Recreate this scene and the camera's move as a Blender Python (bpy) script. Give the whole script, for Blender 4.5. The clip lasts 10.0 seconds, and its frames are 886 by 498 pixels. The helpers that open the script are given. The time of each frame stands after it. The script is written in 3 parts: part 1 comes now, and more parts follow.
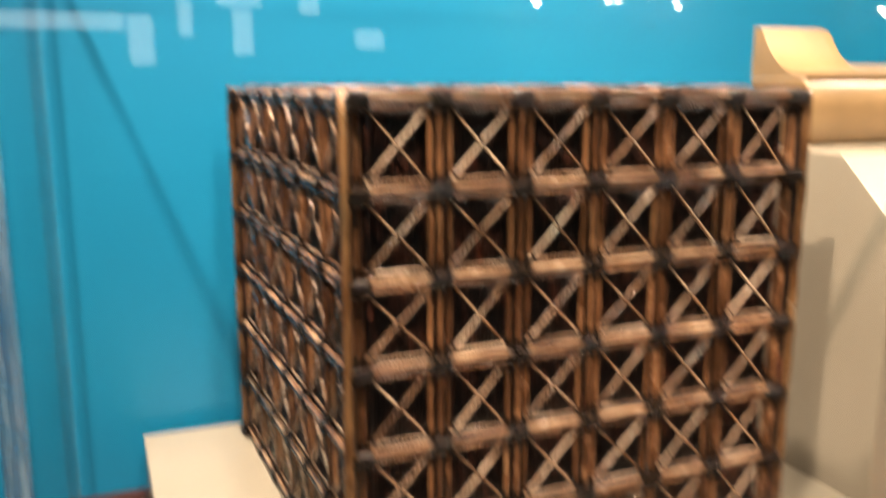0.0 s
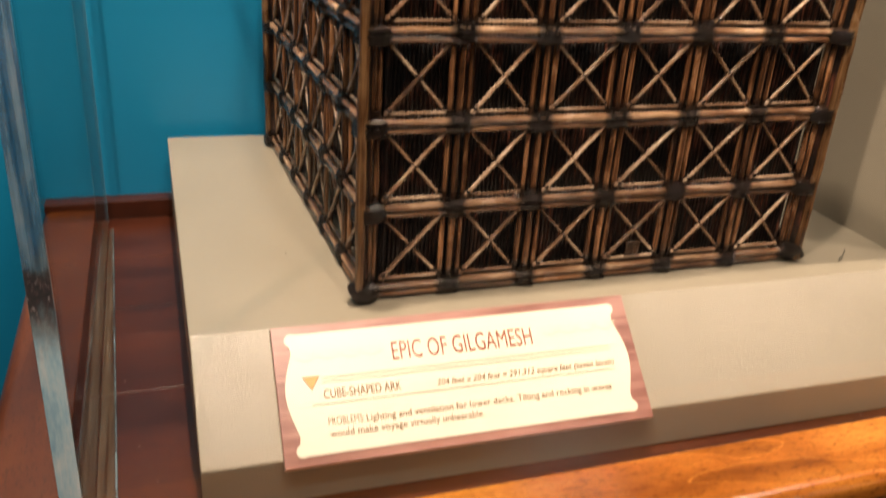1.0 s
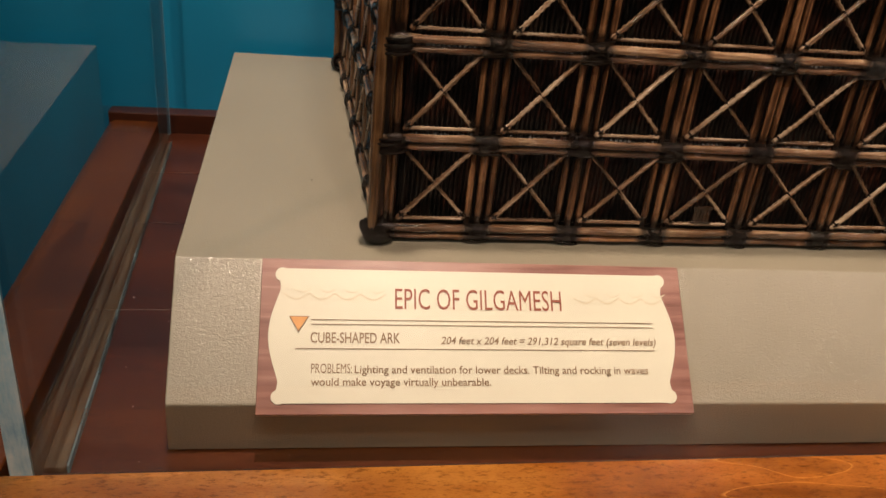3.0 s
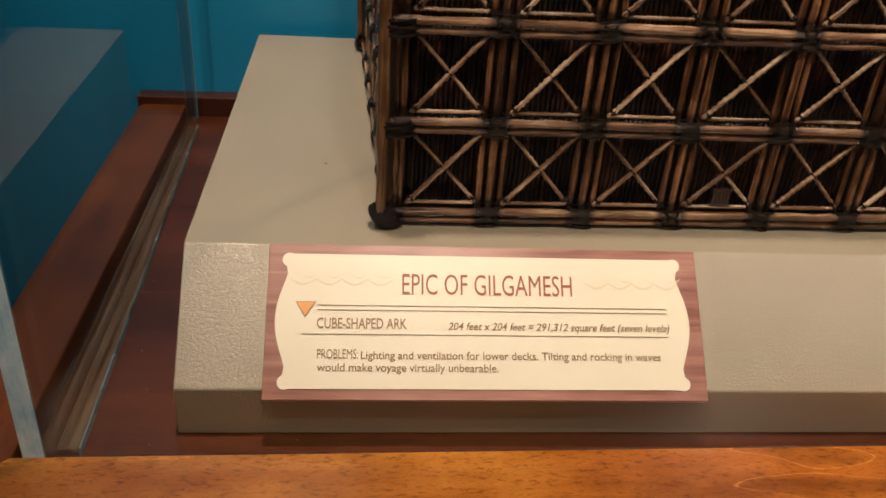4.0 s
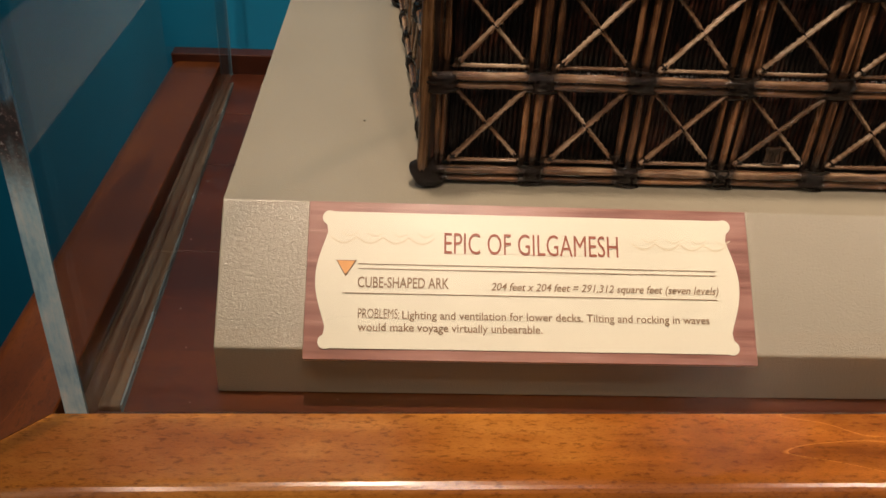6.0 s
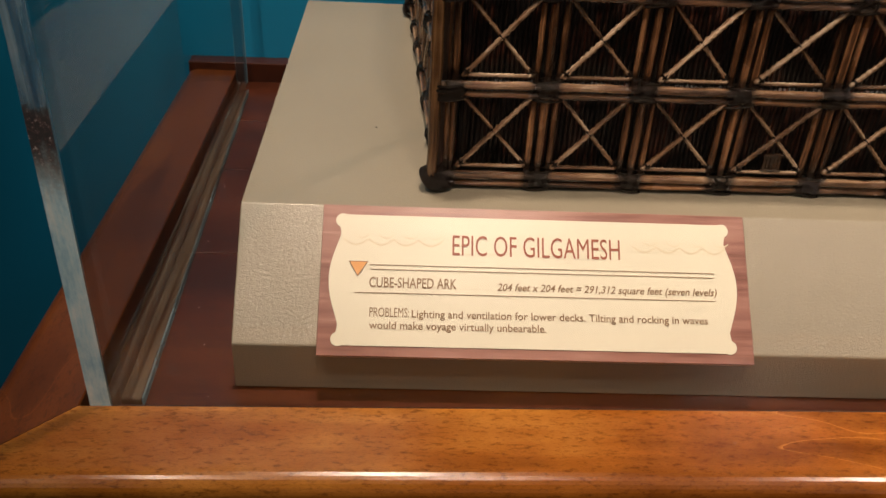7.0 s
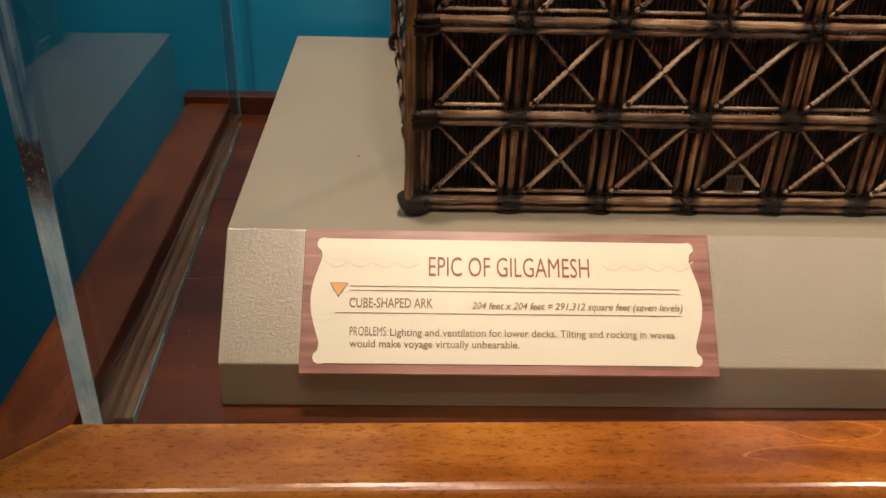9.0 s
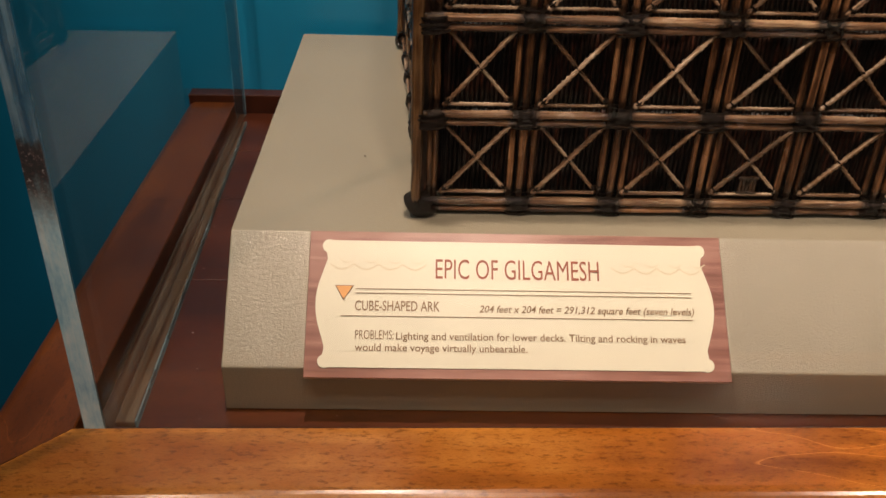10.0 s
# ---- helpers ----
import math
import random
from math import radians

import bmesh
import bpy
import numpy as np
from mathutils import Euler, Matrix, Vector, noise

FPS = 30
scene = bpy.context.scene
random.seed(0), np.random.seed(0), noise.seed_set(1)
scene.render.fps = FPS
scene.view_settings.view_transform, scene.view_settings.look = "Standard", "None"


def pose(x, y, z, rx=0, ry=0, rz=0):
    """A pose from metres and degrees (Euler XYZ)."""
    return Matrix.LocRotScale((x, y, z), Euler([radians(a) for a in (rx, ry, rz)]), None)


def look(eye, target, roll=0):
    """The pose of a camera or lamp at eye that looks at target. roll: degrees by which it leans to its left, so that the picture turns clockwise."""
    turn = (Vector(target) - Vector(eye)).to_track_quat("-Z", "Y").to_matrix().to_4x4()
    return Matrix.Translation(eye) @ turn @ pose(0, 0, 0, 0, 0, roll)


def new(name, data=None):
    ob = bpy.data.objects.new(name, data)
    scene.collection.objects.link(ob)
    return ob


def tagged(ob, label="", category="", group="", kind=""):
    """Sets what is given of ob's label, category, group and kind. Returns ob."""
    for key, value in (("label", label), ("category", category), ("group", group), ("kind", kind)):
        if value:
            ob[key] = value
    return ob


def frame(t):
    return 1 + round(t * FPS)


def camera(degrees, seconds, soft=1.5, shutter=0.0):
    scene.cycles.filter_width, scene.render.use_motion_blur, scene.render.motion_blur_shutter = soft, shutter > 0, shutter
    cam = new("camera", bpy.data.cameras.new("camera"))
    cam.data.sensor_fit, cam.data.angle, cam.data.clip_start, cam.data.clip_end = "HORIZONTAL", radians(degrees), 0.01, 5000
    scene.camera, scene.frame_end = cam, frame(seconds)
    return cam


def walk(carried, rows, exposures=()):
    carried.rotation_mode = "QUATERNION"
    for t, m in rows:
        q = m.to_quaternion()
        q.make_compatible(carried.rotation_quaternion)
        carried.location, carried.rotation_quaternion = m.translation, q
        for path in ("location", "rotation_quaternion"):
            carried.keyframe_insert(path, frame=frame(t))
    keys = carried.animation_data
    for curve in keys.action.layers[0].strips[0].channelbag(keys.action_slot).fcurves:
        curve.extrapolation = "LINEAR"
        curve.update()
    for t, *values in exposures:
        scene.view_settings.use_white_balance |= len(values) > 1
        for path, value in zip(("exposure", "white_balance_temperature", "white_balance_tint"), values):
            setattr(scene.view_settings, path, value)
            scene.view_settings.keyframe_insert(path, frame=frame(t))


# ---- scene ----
cam = camera(55.3, 10.0, 1.5, 0.6)
PATH = [
    (0, (-0.15, -0.521, 1.379), (0.592, 1.296, 0.993), 0.0),
    (0.0334, (-0.149, -0.522, 1.377), (0.606, 1.292, 0.967), 0.0),
    (0.1, (-0.143, -0.526, 1.37), (0.558, 1.301, 0.956), 0.1),
    (0.2, (-0.139, -0.524, 1.37), (0.543, 1.299, 0.91), 0.8),
    (0.3, (-0.143, -0.52, 1.359), (0.538, 1.276, 0.804), 1.0),
    (0.4, (-0.142, -0.525, 1.343), (0.514, 1.275, 0.769), 1.7),
    (0.5, (-0.138, -0.526, 1.328), (0.499, 1.254, 0.676), 1.8),
    (0.6, (-0.138, -0.527, 1.307), (0.483, 1.246, 0.62), 1.9),
    (0.8, (-0.142, -0.529, 1.292), (0.486, 1.217, 0.546), 3.5),
    (1, (-0.133, -0.524, 1.285), (0.484, 1.192, 0.464), 3.8),
    (1.5, (-0.134, -0.523, 1.272), (0.461, 1.173, 0.392), 5.9),
    (2, (-0.101, -0.517, 1.263), (0.42, 1.18, 0.341), 5.4),
    (2.5, (-0.072, -0.49, 1.251), (0.34, 1.239, 0.333), 6.1),
    (4, (-0.024, -0.475, 1.255), (0.185, 1.248, 0.26), 4.1),
    (4.5, (-0.026, -0.485, 1.255), (0.139, 1.24, 0.256), 4.0),
    (5, (-0.026, -0.474, 1.247), (0.105, 1.221, 0.192), 3.2),
    (5.5, (-0.031, -0.463, 1.244), (0.121, 1.218, 0.171), 3.5),
    (7, (-0.032, -0.485, 1.255), (0.089, 1.207, 0.195), 3.3),
    (7.5, (-0.029, -0.497, 1.257), (0.098, 1.206, 0.216), 2.9),
    (8, (-0.031, -0.508, 1.262), (0.103, 1.212, 0.25), 2.9),
    (8.5, (-0.021, -0.509, 1.262), (0.096, 1.212, 0.25), 2.2),
    (9, (-0.016, -0.509, 1.264), (0.094, 1.219, 0.263), 2.2),
    (9.5, (-0.016, -0.507, 1.263), (0.08, 1.221, 0.26), 2.5),
    (10, (-0.016, -0.5, 1.262), (0.079, 1.226, 0.256), 2.1),
]
EXPO = [(0.0, 1.80), (0.5, 2.08), (1.0, 1.02), (2.0, 0.50), (3.0, 0.27), (10.0, 0.27)]
walk(cam, [(t, look(eye, target, roll)) for t, eye, target, roll in PATH], exposures=EXPO)

# ---- world and light ----
world = bpy.data.worlds.new("gallery_air")
world.use_nodes = True
world.node_tree.nodes["Background"].inputs[0].default_value = (0.02, 0.018, 0.016, 1)
world.node_tree.nodes["Background"].inputs[1].default_value = 0.3
scene.world = world


def spot(name, eye, target, watts, degrees, colour, radius, blend=0.6):
    data = bpy.data.lights.new(name, "SPOT")
    data.energy, data.spot_size, data.color, data.shadow_soft_size, data.spot_blend = watts, radians(degrees), colour, radius, blend
    ob = new(name, data)
    ob.matrix_world = look(eye, target)
    return ob


WARM = (1.0, 0.76, 0.59)
KEY_EYE, FRONT_EYE, WASH_EYE, FAR_EYE = (-0.04, 0.02, 2.68), (0.13, -0.80, 2.72), (-0.62, -0.60, 2.68), (1.25, -0.55, 2.68)
KEY_AT, FRONT_AT, WASH_AT, FAR_AT = (0.13, -0.03, 1.0), (0.24, 0.0, 1.46), (0.27, 0.36, 1.42), (0.80, 0.2, 1.3)
spot("key_light", KEY_EYE, KEY_AT, 128, 62, WARM, 0.02, 1.0)
# Frontal fill added to brighten the ark's front; no lamp is seen there
spot("front_light", FRONT_EYE, FRONT_AT, 52, 43, WARM, 0.05, 0.8)
spot("wash_light", WASH_EYE, WASH_AT, 108, 57, WARM, 0.02, 0.9)
spot("far_light", FAR_EYE, FAR_AT, 92, 48, WARM, 0.03, 0.8)
# Weak area fill added over the room, without fixtures
for lx, ly in ((-1.6, -2.6), (1.6, -2.6)):
    data = bpy.data.lights.new("room_fill", "AREA")
    data.energy, data.size, data.color = 10, 0.5, (1.0, 0.86, 0.72)
    new("room_fill", data).matrix_world = look((lx, ly, 3.2), (lx, ly, 0))


# ---- materials ----
class Nodes:
    """A short way to write a node material."""

    def __init__(self, name):
        self.mat = bpy.data.materials.new(name)
        self.mat.use_nodes = True
        self.tree = self.mat.node_tree
        self.tree.nodes.clear()
        self.out = self.tree.nodes.new("ShaderNodeOutputMaterial")

    def add(self, kind, inputs=None, **settings):
        node = self.tree.nodes.new("ShaderNode" + kind)
        for key, value in settings.items():
            setattr(node, key, value)
        for key, value in (inputs or {}).items():
            self.put(node, key, value)
        return node

    def put(self, node, key, value):
        if isinstance(value, bpy.types.NodeSocket):
            self.tree.links.new(value, node.inputs[key])
        elif isinstance(value, bpy.types.Node):
            self.tree.links.new(value.outputs[0], node.inputs[key])
        else:
            node.inputs[key].default_value = value

    def coords(self, scale=(1, 1, 1), which="Object", seed=0.0):
        tex = self.add("TexCoord")
        vec = tex.outputs[which]
        if seed:
            info = self.add("ObjectInfo")
            times = self.add("Math", {0: info.outputs["Random"], 1: seed}, operation="MULTIPLY")
            vec = self.add("VectorMath", {0: vec, 1: times}, operation="ADD").outputs[0]
        return self.add("Mapping", {"Vector": vec, "Scale": scale}).outputs[0]

    def noise(self, vec, scale, detail=4, rough=0.55):
        return self.add("TexNoise", {"Vector": vec, "Scale": scale, "Detail": detail, "Roughness": rough}).outputs["Fac"]

    def ramp(self, fac, *stops):
        node = self.add("ValToRGB", {"Fac": fac})
        band = node.color_ramp.elements
        while len(band) < len(stops):
            band.new(0.5)
        for e, (at, col) in zip(band, stops):
            e.position, e.color = at, (*col, 1) if len(col) == 3 else col
        return node.outputs[0]

    def mix(self, fac, a, b, blend="MIX"):
        node = self.add("Mix", data_type="RGBA", blend_type=blend)
        self.put(node, 0, fac), self.put(node, 6, a), self.put(node, 7, b)
        return node.outputs[2]

    def rgb(self, c):
        node = self.add("RGB")
        node.outputs[0].default_value = (*c, 1)
        return node.outputs[0]

    def bump(self, height, strength, distance=0.001, normal=None):
        node = self.add("Bump", {"Height": height, "Strength": strength, "Distance": distance})
        if normal is not None:
            self.put(node, "Normal", normal)
        return node.outputs[0]

    def surface(self, **inputs):
        names = {"color": "Base Color", "rough": "Roughness", "metal": "Metallic", "normal": "Normal", "coat": "Coat Weight",
                 "coat_rough": "Coat Roughness", "spec": "Specular IOR Level", "trans": "Transmission Weight", "emit": "Emission Color", "power": "Emission Strength"}
        node = self.add("BsdfPrincipled", {names[k]: v for k, v in inputs.items()})
        self.tree.links.new(node.outputs[0], self.out.inputs[0])
        return self.mat


def grey(v):
    return (v, v, v)


def painted_board():
    n = Nodes("painted_board")
    big = n.noise(n.coords(which="Object"), 5, 3)
    fine = n.noise(n.coords(), 1100, 2)
    roll = n.noise(n.coords(), 430, 2)
    col = n.ramp(big, (0.3, (0.252, 0.222, 0.165)), (0.7, (0.292, 0.258, 0.194)))
    relief = n.add("Math", {0: fine, 1: roll}, operation="ADD").outputs[0]
    return n.surface(color=col, rough=0.24, spec=0.75, normal=n.bump(relief, 0.27, 0.0014))


def teal_wall_paint():
    n = Nodes("teal_wall_paint")
    big = n.noise(n.coords(), 1.6, 3)
    roll = n.noise(n.coords(), 160, 3)
    col = n.ramp(big, (0.3, (0.003, 0.165, 0.315)), (0.7, (0.004, 0.20, 0.37)))
    return n.surface(color=col, rough=0.42, normal=n.bump(roll, 0.12, 0.001))


def stained_wood(name, dark, mid, light, rough, along, coat=0.4):
    """Stained timber with its grain along x ("x") or y ("y")."""
    n = Nodes(name)
    stretch = (1.2, 14, 14) if along == "x" else (14, 1.2, 14)
    vec = n.coords(stretch, seed=3.0)
    warp = n.noise(n.coords((1.9, 10, 10) if along == "x" else (10, 1.9, 10), seed=5.0), 1.6, 2)
    figure = n.noise(vec, 2.2, 5, 0.6)
    both = n.mix(0.5, figure, warp)
    rings = n.add("Math", {0: n.add("Math", {0: warp, 1: 5.0}, operation="MULTIPLY").outputs[0]}, operation="FRACT").outputs[0]
    lines = n.ramp(rings, (0.0, grey(1.0)), (0.022, grey(0.0)))
    growth = n.ramp(rings, (0.0, grey(1.07)), (0.5, grey(0.97)), (0.9, grey(0.90)), (1.0, grey(1.07)))
    pores = n.noise(n.coords((420, 1700, 1700) if along == "x" else (1700, 420, 1700), seed=2.0), 1.0, 3, 0.75)
    dashes = n.noise(n.coords((150, 420, 420) if along == "x" else (420, 150, 420), seed=8.0), 1.0, 3, 0.7)
    blotch = n.noise(n.coords((7, 12, 12) if along == "x" else (12, 7, 12), seed=9.0), 1.0, 4, 0.6)
    col = n.ramp(n.mix(0.45, both, blotch), (0.39, dark), (0.5, mid), (0.61, light))
    col = n.mix(1.0, col, growth, "MULTIPLY")
    col = n.mix(n.add("Math", {0: lines, 1: 0.55}, operation="MULTIPLY").outputs[0], col, n.rgb([min(1, c * 1.25) for c in light]))
    col = n.mix(n.ramp(pores, (0.50, grey(0.0)), (0.70, grey(0.42))), col, n.rgb([c * 0.72 for c in dark]))
    col = n.mix(n.ramp(dashes, (0.53, grey(0.0)), (0.68, grey(0.60))), col, n.rgb([c * 0.60 for c in dark]))
    return n.surface(color=col, rough=rough, coat=coat, coat_rough=0.16, normal=n.bump(pores, 0.10, 0.0006))


def reed(name, dark, mid, light, glaze_shade=True):
    """Varnished reed, streaked along its own z, with black glaze and crevice shade painted round the bindings."""
    n = Nodes(name)
    streak = n.noise(n.coords((300, 300, 10), seed=7.0), 1.0, 5, 0.65)
    patch = n.noise(n.coords((30, 30, 26), seed=4.0), 1.0, 3)
    fac = n.mix(0.40, streak, patch)
    col = n.ramp(fac, (0.37, dark), (0.49, mid), (0.62, light))
    info = n.add("ObjectInfo").outputs["Random"]
    col = n.mix(0.5, col, n.ramp(info, (0.0, grey(0.30)), (1.0, grey(0.90))), "MULTIPLY")
    # Colour darkens towards each binding: glaze and contact shade in one mask
    if glaze_shade:
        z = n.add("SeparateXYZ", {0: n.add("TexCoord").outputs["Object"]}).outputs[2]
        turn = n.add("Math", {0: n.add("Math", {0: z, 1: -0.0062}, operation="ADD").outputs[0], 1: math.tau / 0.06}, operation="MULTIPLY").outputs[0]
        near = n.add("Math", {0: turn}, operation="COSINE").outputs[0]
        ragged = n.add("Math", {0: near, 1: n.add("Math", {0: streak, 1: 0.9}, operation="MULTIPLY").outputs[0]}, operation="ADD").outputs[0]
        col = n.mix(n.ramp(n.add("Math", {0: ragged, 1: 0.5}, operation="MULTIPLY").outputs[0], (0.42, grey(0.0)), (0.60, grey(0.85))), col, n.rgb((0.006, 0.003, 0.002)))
    return n.surface(color=col, rough=n.ramp(patch, (0.3, grey(0.14)), (0.7, grey(0.30))), normal=n.bump(n.mix(0.5, streak, n.noise(n.coords((700, 700, 300), seed=7.0), 1.0, 3)), 1.0, 0.0022), spec=0.9)


def reed_backing():
    n = Nodes("reed_backing")
    streak = n.noise(n.coords((420, 420, 22), seed=6.0), 1.0, 4, 0.7)
    # Streaks show in random patches and drop to near black between them
    patch_mask = n.ramp(n.noise(n.coords((55, 55, 40), seed=2.0), 1.0, 2), (0.48, grey(0.06)), (0.64, grey(1.0)))
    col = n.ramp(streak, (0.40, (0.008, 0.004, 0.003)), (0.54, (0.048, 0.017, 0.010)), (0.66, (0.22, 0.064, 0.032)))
    col = n.mix(1.0, col, patch_mask, "MULTIPLY")
    return n.surface(color=col, rough=0.42, normal=n.bump(streak, 0.4, 0.001))


def cord():
    n = Nodes("black_cord")
    fib = n.noise(n.coords(seed=3.0), 900, 3)
    return n.surface(color=n.ramp(fib, (0.35, (0.006, 0.004, 0.003)), (0.75, (0.026, 0.017, 0.012))), rough=0.15, spec=0.55, normal=n.bump(fib, 1.0, 0.0025))


def acrylic_face():
    n = Nodes("acrylic_face")
    graze = n.add("LayerWeight", {"Blend": 0.5})
    fifth = n.add("Math", {0: graze.outputs["Facing"], 1: 5.0}, operation="POWER")
    gain = n.add("Math", {0: fifth.outputs[0], 1: 0.52, 2: 0.040}, operation="MULTIPLY_ADD", use_clamp=True)
    clear = n.add("BsdfTransparent", {"Color": (0.955, 0.965, 0.965, 1)})
    gloss = n.add("BsdfGlossy", {"Color": (1, 1, 1, 1), "Roughness": 0.012})
    mixed = n.add("MixShader", {0: gain.outputs[0], 1: clear.outputs[0], 2: gloss.outputs[0]})
    n.tree.links.new(mixed.outputs[0], n.out.inputs[0])
    return n.mat


def acrylic_back():
    """A sheet face left without gloss to keep reflections single, tinted to deepen the shade on the wall."""
    n = Nodes("acrylic_back")
    clear = n.add("BsdfTransparent", {"Color": (0.86, 0.88, 0.89, 1)})
    n.tree.links.new(clear.outputs[0], n.out.inputs[0])
    return n.mat


def acrylic_edge(name="acrylic_edge", tint=(0.70, 0.86, 0.90), least=0.16, most=0.50):
    """The sawn and flame-polished edge of an acrylic sheet."""
    n = Nodes(name)
    scratch = n.noise(n.coords((90, 90, 14)), 1.0, 4, 0.7)
    cloud = n.noise(n.coords((20, 20, 12)), 1.0, 3)
    clear = n.add("BsdfTransparent", {"Color": (*tint, 1)})
    frost = n.add("BsdfPrincipled", {"Base Color": (0.42, 0.60, 0.68, 1), "Roughness": 0.22, "Normal": n.bump(scratch, 0.6, 0.001)})
    trans = n.add("BsdfTranslucent", {"Color": (0.45, 0.66, 0.74, 1)})
    body = n.add("MixShader", {0: 0.5, 1: frost.outputs[0], 2: trans.outputs[0]})
    mixed = n.add("MixShader", {0: n.ramp(cloud, (0.35, grey(least)), (0.65, grey(most))), 1: clear.outputs[0], 2: body.outputs[0]})
    n.tree.links.new(mixed.outputs[0], n.out.inputs[0])
    return n.mat


def frosted_edge():
    """The front edge of the side sheet: saw-frosted below, its pale blue raised for piped light, then a brown
    reflection of the base painted in with bubbles, then clear and bluish above.
    """
    n = Nodes("frosted_edge")
    saw = n.noise(n.coords((160, 160, 130)), 1.0, 4, 0.7)
    cloud = n.noise(n.coords((70, 70, 38)), 1.0, 3)
    tilted = n.add("Mapping", {"Vector": n.add("TexCoord").outputs["Object"], "Rotation": (0, radians(35), 0), "Scale": (420, 420, 60)}).outputs[0]
    strokes = n.noise(tilted, 1.0, 3, 0.6)
    fac = n.mix(0.35, n.mix(0.6, saw, cloud), strokes)
    frost = n.add("BsdfPrincipled", {"Base Color": n.ramp(fac, (0.38, (0.30, 0.58, 0.74)), (0.50, (0.66, 0.86, 0.93)), (0.62, (0.95, 1.0, 1.0))), "Roughness": 0.3, "Normal": n.bump(saw, 0.5, 0.001)})
    trans = n.add("BsdfTranslucent", {"Color": (0.70, 0.88, 0.95, 1)})
    body = n.add("MixShader", {0: 0.25, 1: frost.outputs[0], 2: trans.outputs[0]})
    bubble = n.noise(n.coords((520, 520, 420)), 1.0, 2)
    # Brown reflection of rail and deck, painted as a bubbled colour
    base_reflection = n.add("BsdfPrincipled", {"Base Color": n.ramp(bubble, (0.50, (0.030, 0.012, 0.012)), (0.64, (0.10, 0.050, 0.045)), (0.78, (0.60, 0.58, 0.58))), "Roughness": 0.2})
    clear = n.add("BsdfTransparent", {"Color": (0.42, 0.62, 0.74, 1)})
    veil = n.add("MixShader", {0: n.ramp(n.noise(n.coords((300, 300, 12)), 1.0, 3), (0.40, grey(0.05)), (0.70, grey(0.34))), 1: clear.outputs[0], 2: body.outputs[0]})
    z = n.add("SeparateXYZ", {0: n.add("TexCoord").outputs["Object"]}).outputs[2]
    up = n.add("Math", {0: cloud, 1: 0.030, 2: z}, operation="MULTIPLY_ADD").outputs[0]
    up = n.add("Math", {0: bubble, 1: 0.014, 2: up}, operation="MULTIPLY_ADD").outputs[0]
    high = n.add("Math", {0: up, 1: -1.0}, operation="ADD").outputs[0]
    # Mask of the stretch that carries the painted brown reflection
    stained = n.ramp(high, (0.076, grey(0.0)), (0.100, grey(0.92)))
    open_part = n.ramp(high, (0.118, grey(0.0)), (0.124, grey(1.0)))
    low = n.add("MixShader", {0: stained, 1: body.outputs[0], 2: base_reflection.outputs[0]})
    whole = n.add("MixShader", {0: open_part, 1: low.outputs[0], 2: veil.outputs[0]})
    n.tree.links.new(whole.outputs[0], n.out.inputs[0])
    return n.mat


def milky_strip():
    """Clear plastic that scatters some light, with a tan streaked reflection painted into its colour."""
    n = Nodes("milky_clear_plastic")
    sheen_noise = n.noise(n.coords((240, 5, 240)), 1.0, 4, 0.65)
    patch = n.noise(n.coords((30, 9, 30)), 1.0, 3)
    clear = n.add("BsdfTransparent", {"Color": (0.80, 0.76, 0.72, 1)})
    body = n.add("BsdfPrincipled", {"Base Color": n.ramp(sheen_noise, (0.35, (0.11, 0.080, 0.055)), (0.65, (0.27, 0.215, 0.155))), "Roughness": 0.16, "Normal": n.bump(sheen_noise, 0.5, 0.001)})
    fac = n.mix(0.5, sheen_noise, patch)
    mixed = n.add("MixShader", {0: n.ramp(fac, (0.42, grey(0.08)), (0.62, grey(0.34))), 1: clear.outputs[0], 2: body.outputs[0]})
    n.tree.links.new(mixed.outputs[0], n.out.inputs[0])
    return n.mat


def plain(name, c, rough=0.5, spread=0.08, scale=60, metal=0.0, bump=0.05):
    n = Nodes(name)
    v = n.noise(n.coords(seed=2.0), scale, 3)
    col = n.ramp(v, (0.3, [x * (1 - spread) for x in c]), (0.7, [min(1, x * (1 + spread)) for x in c]))
    return n.surface(color=col, rough=rough, metal=metal, normal=n.bump(v, bump, 0.001))


def glowing(name, c, power):
    n = Nodes(name)
    return n.surface(color=(*c, 1), rough=0.4, emit=(*c, 1), power=power)


BOARD, TEAL = painted_board(), teal_wall_paint()
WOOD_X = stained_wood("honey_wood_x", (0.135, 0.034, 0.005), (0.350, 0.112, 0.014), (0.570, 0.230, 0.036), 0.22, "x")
# Same honey wood, darkened for the weaker light on the side rails
WOOD_Y_SHADED = stained_wood("shaded_honey_wood_y", (0.072, 0.018, 0.004), (0.140, 0.037, 0.007), (0.205, 0.062, 0.012), 0.28, "y")
DARK_X = stained_wood("dark_wood_x", (0.024, 0.0050, 0.002), (0.048, 0.0110, 0.0038), (0.072, 0.0180, 0.0065), 0.30, "x", 0.0)
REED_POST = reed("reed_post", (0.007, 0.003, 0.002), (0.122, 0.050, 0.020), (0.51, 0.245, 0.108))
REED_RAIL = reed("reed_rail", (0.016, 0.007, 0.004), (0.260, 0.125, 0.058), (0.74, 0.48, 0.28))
REED_BRACE = reed("reed_brace", (0.026, 0.012, 0.007), (0.270, 0.145, 0.078), (0.76, 0.55, 0.38), False)
REED_CORNER = reed("reed_corner", (0.016, 0.007, 0.003), (0.125, 0.056, 0.020), (0.31, 0.170, 0.072), False)
BACKING, CORD = reed_backing(), cord()
FACE, EDGE, FROST = acrylic_face(), acrylic_edge(), frosted_edge()
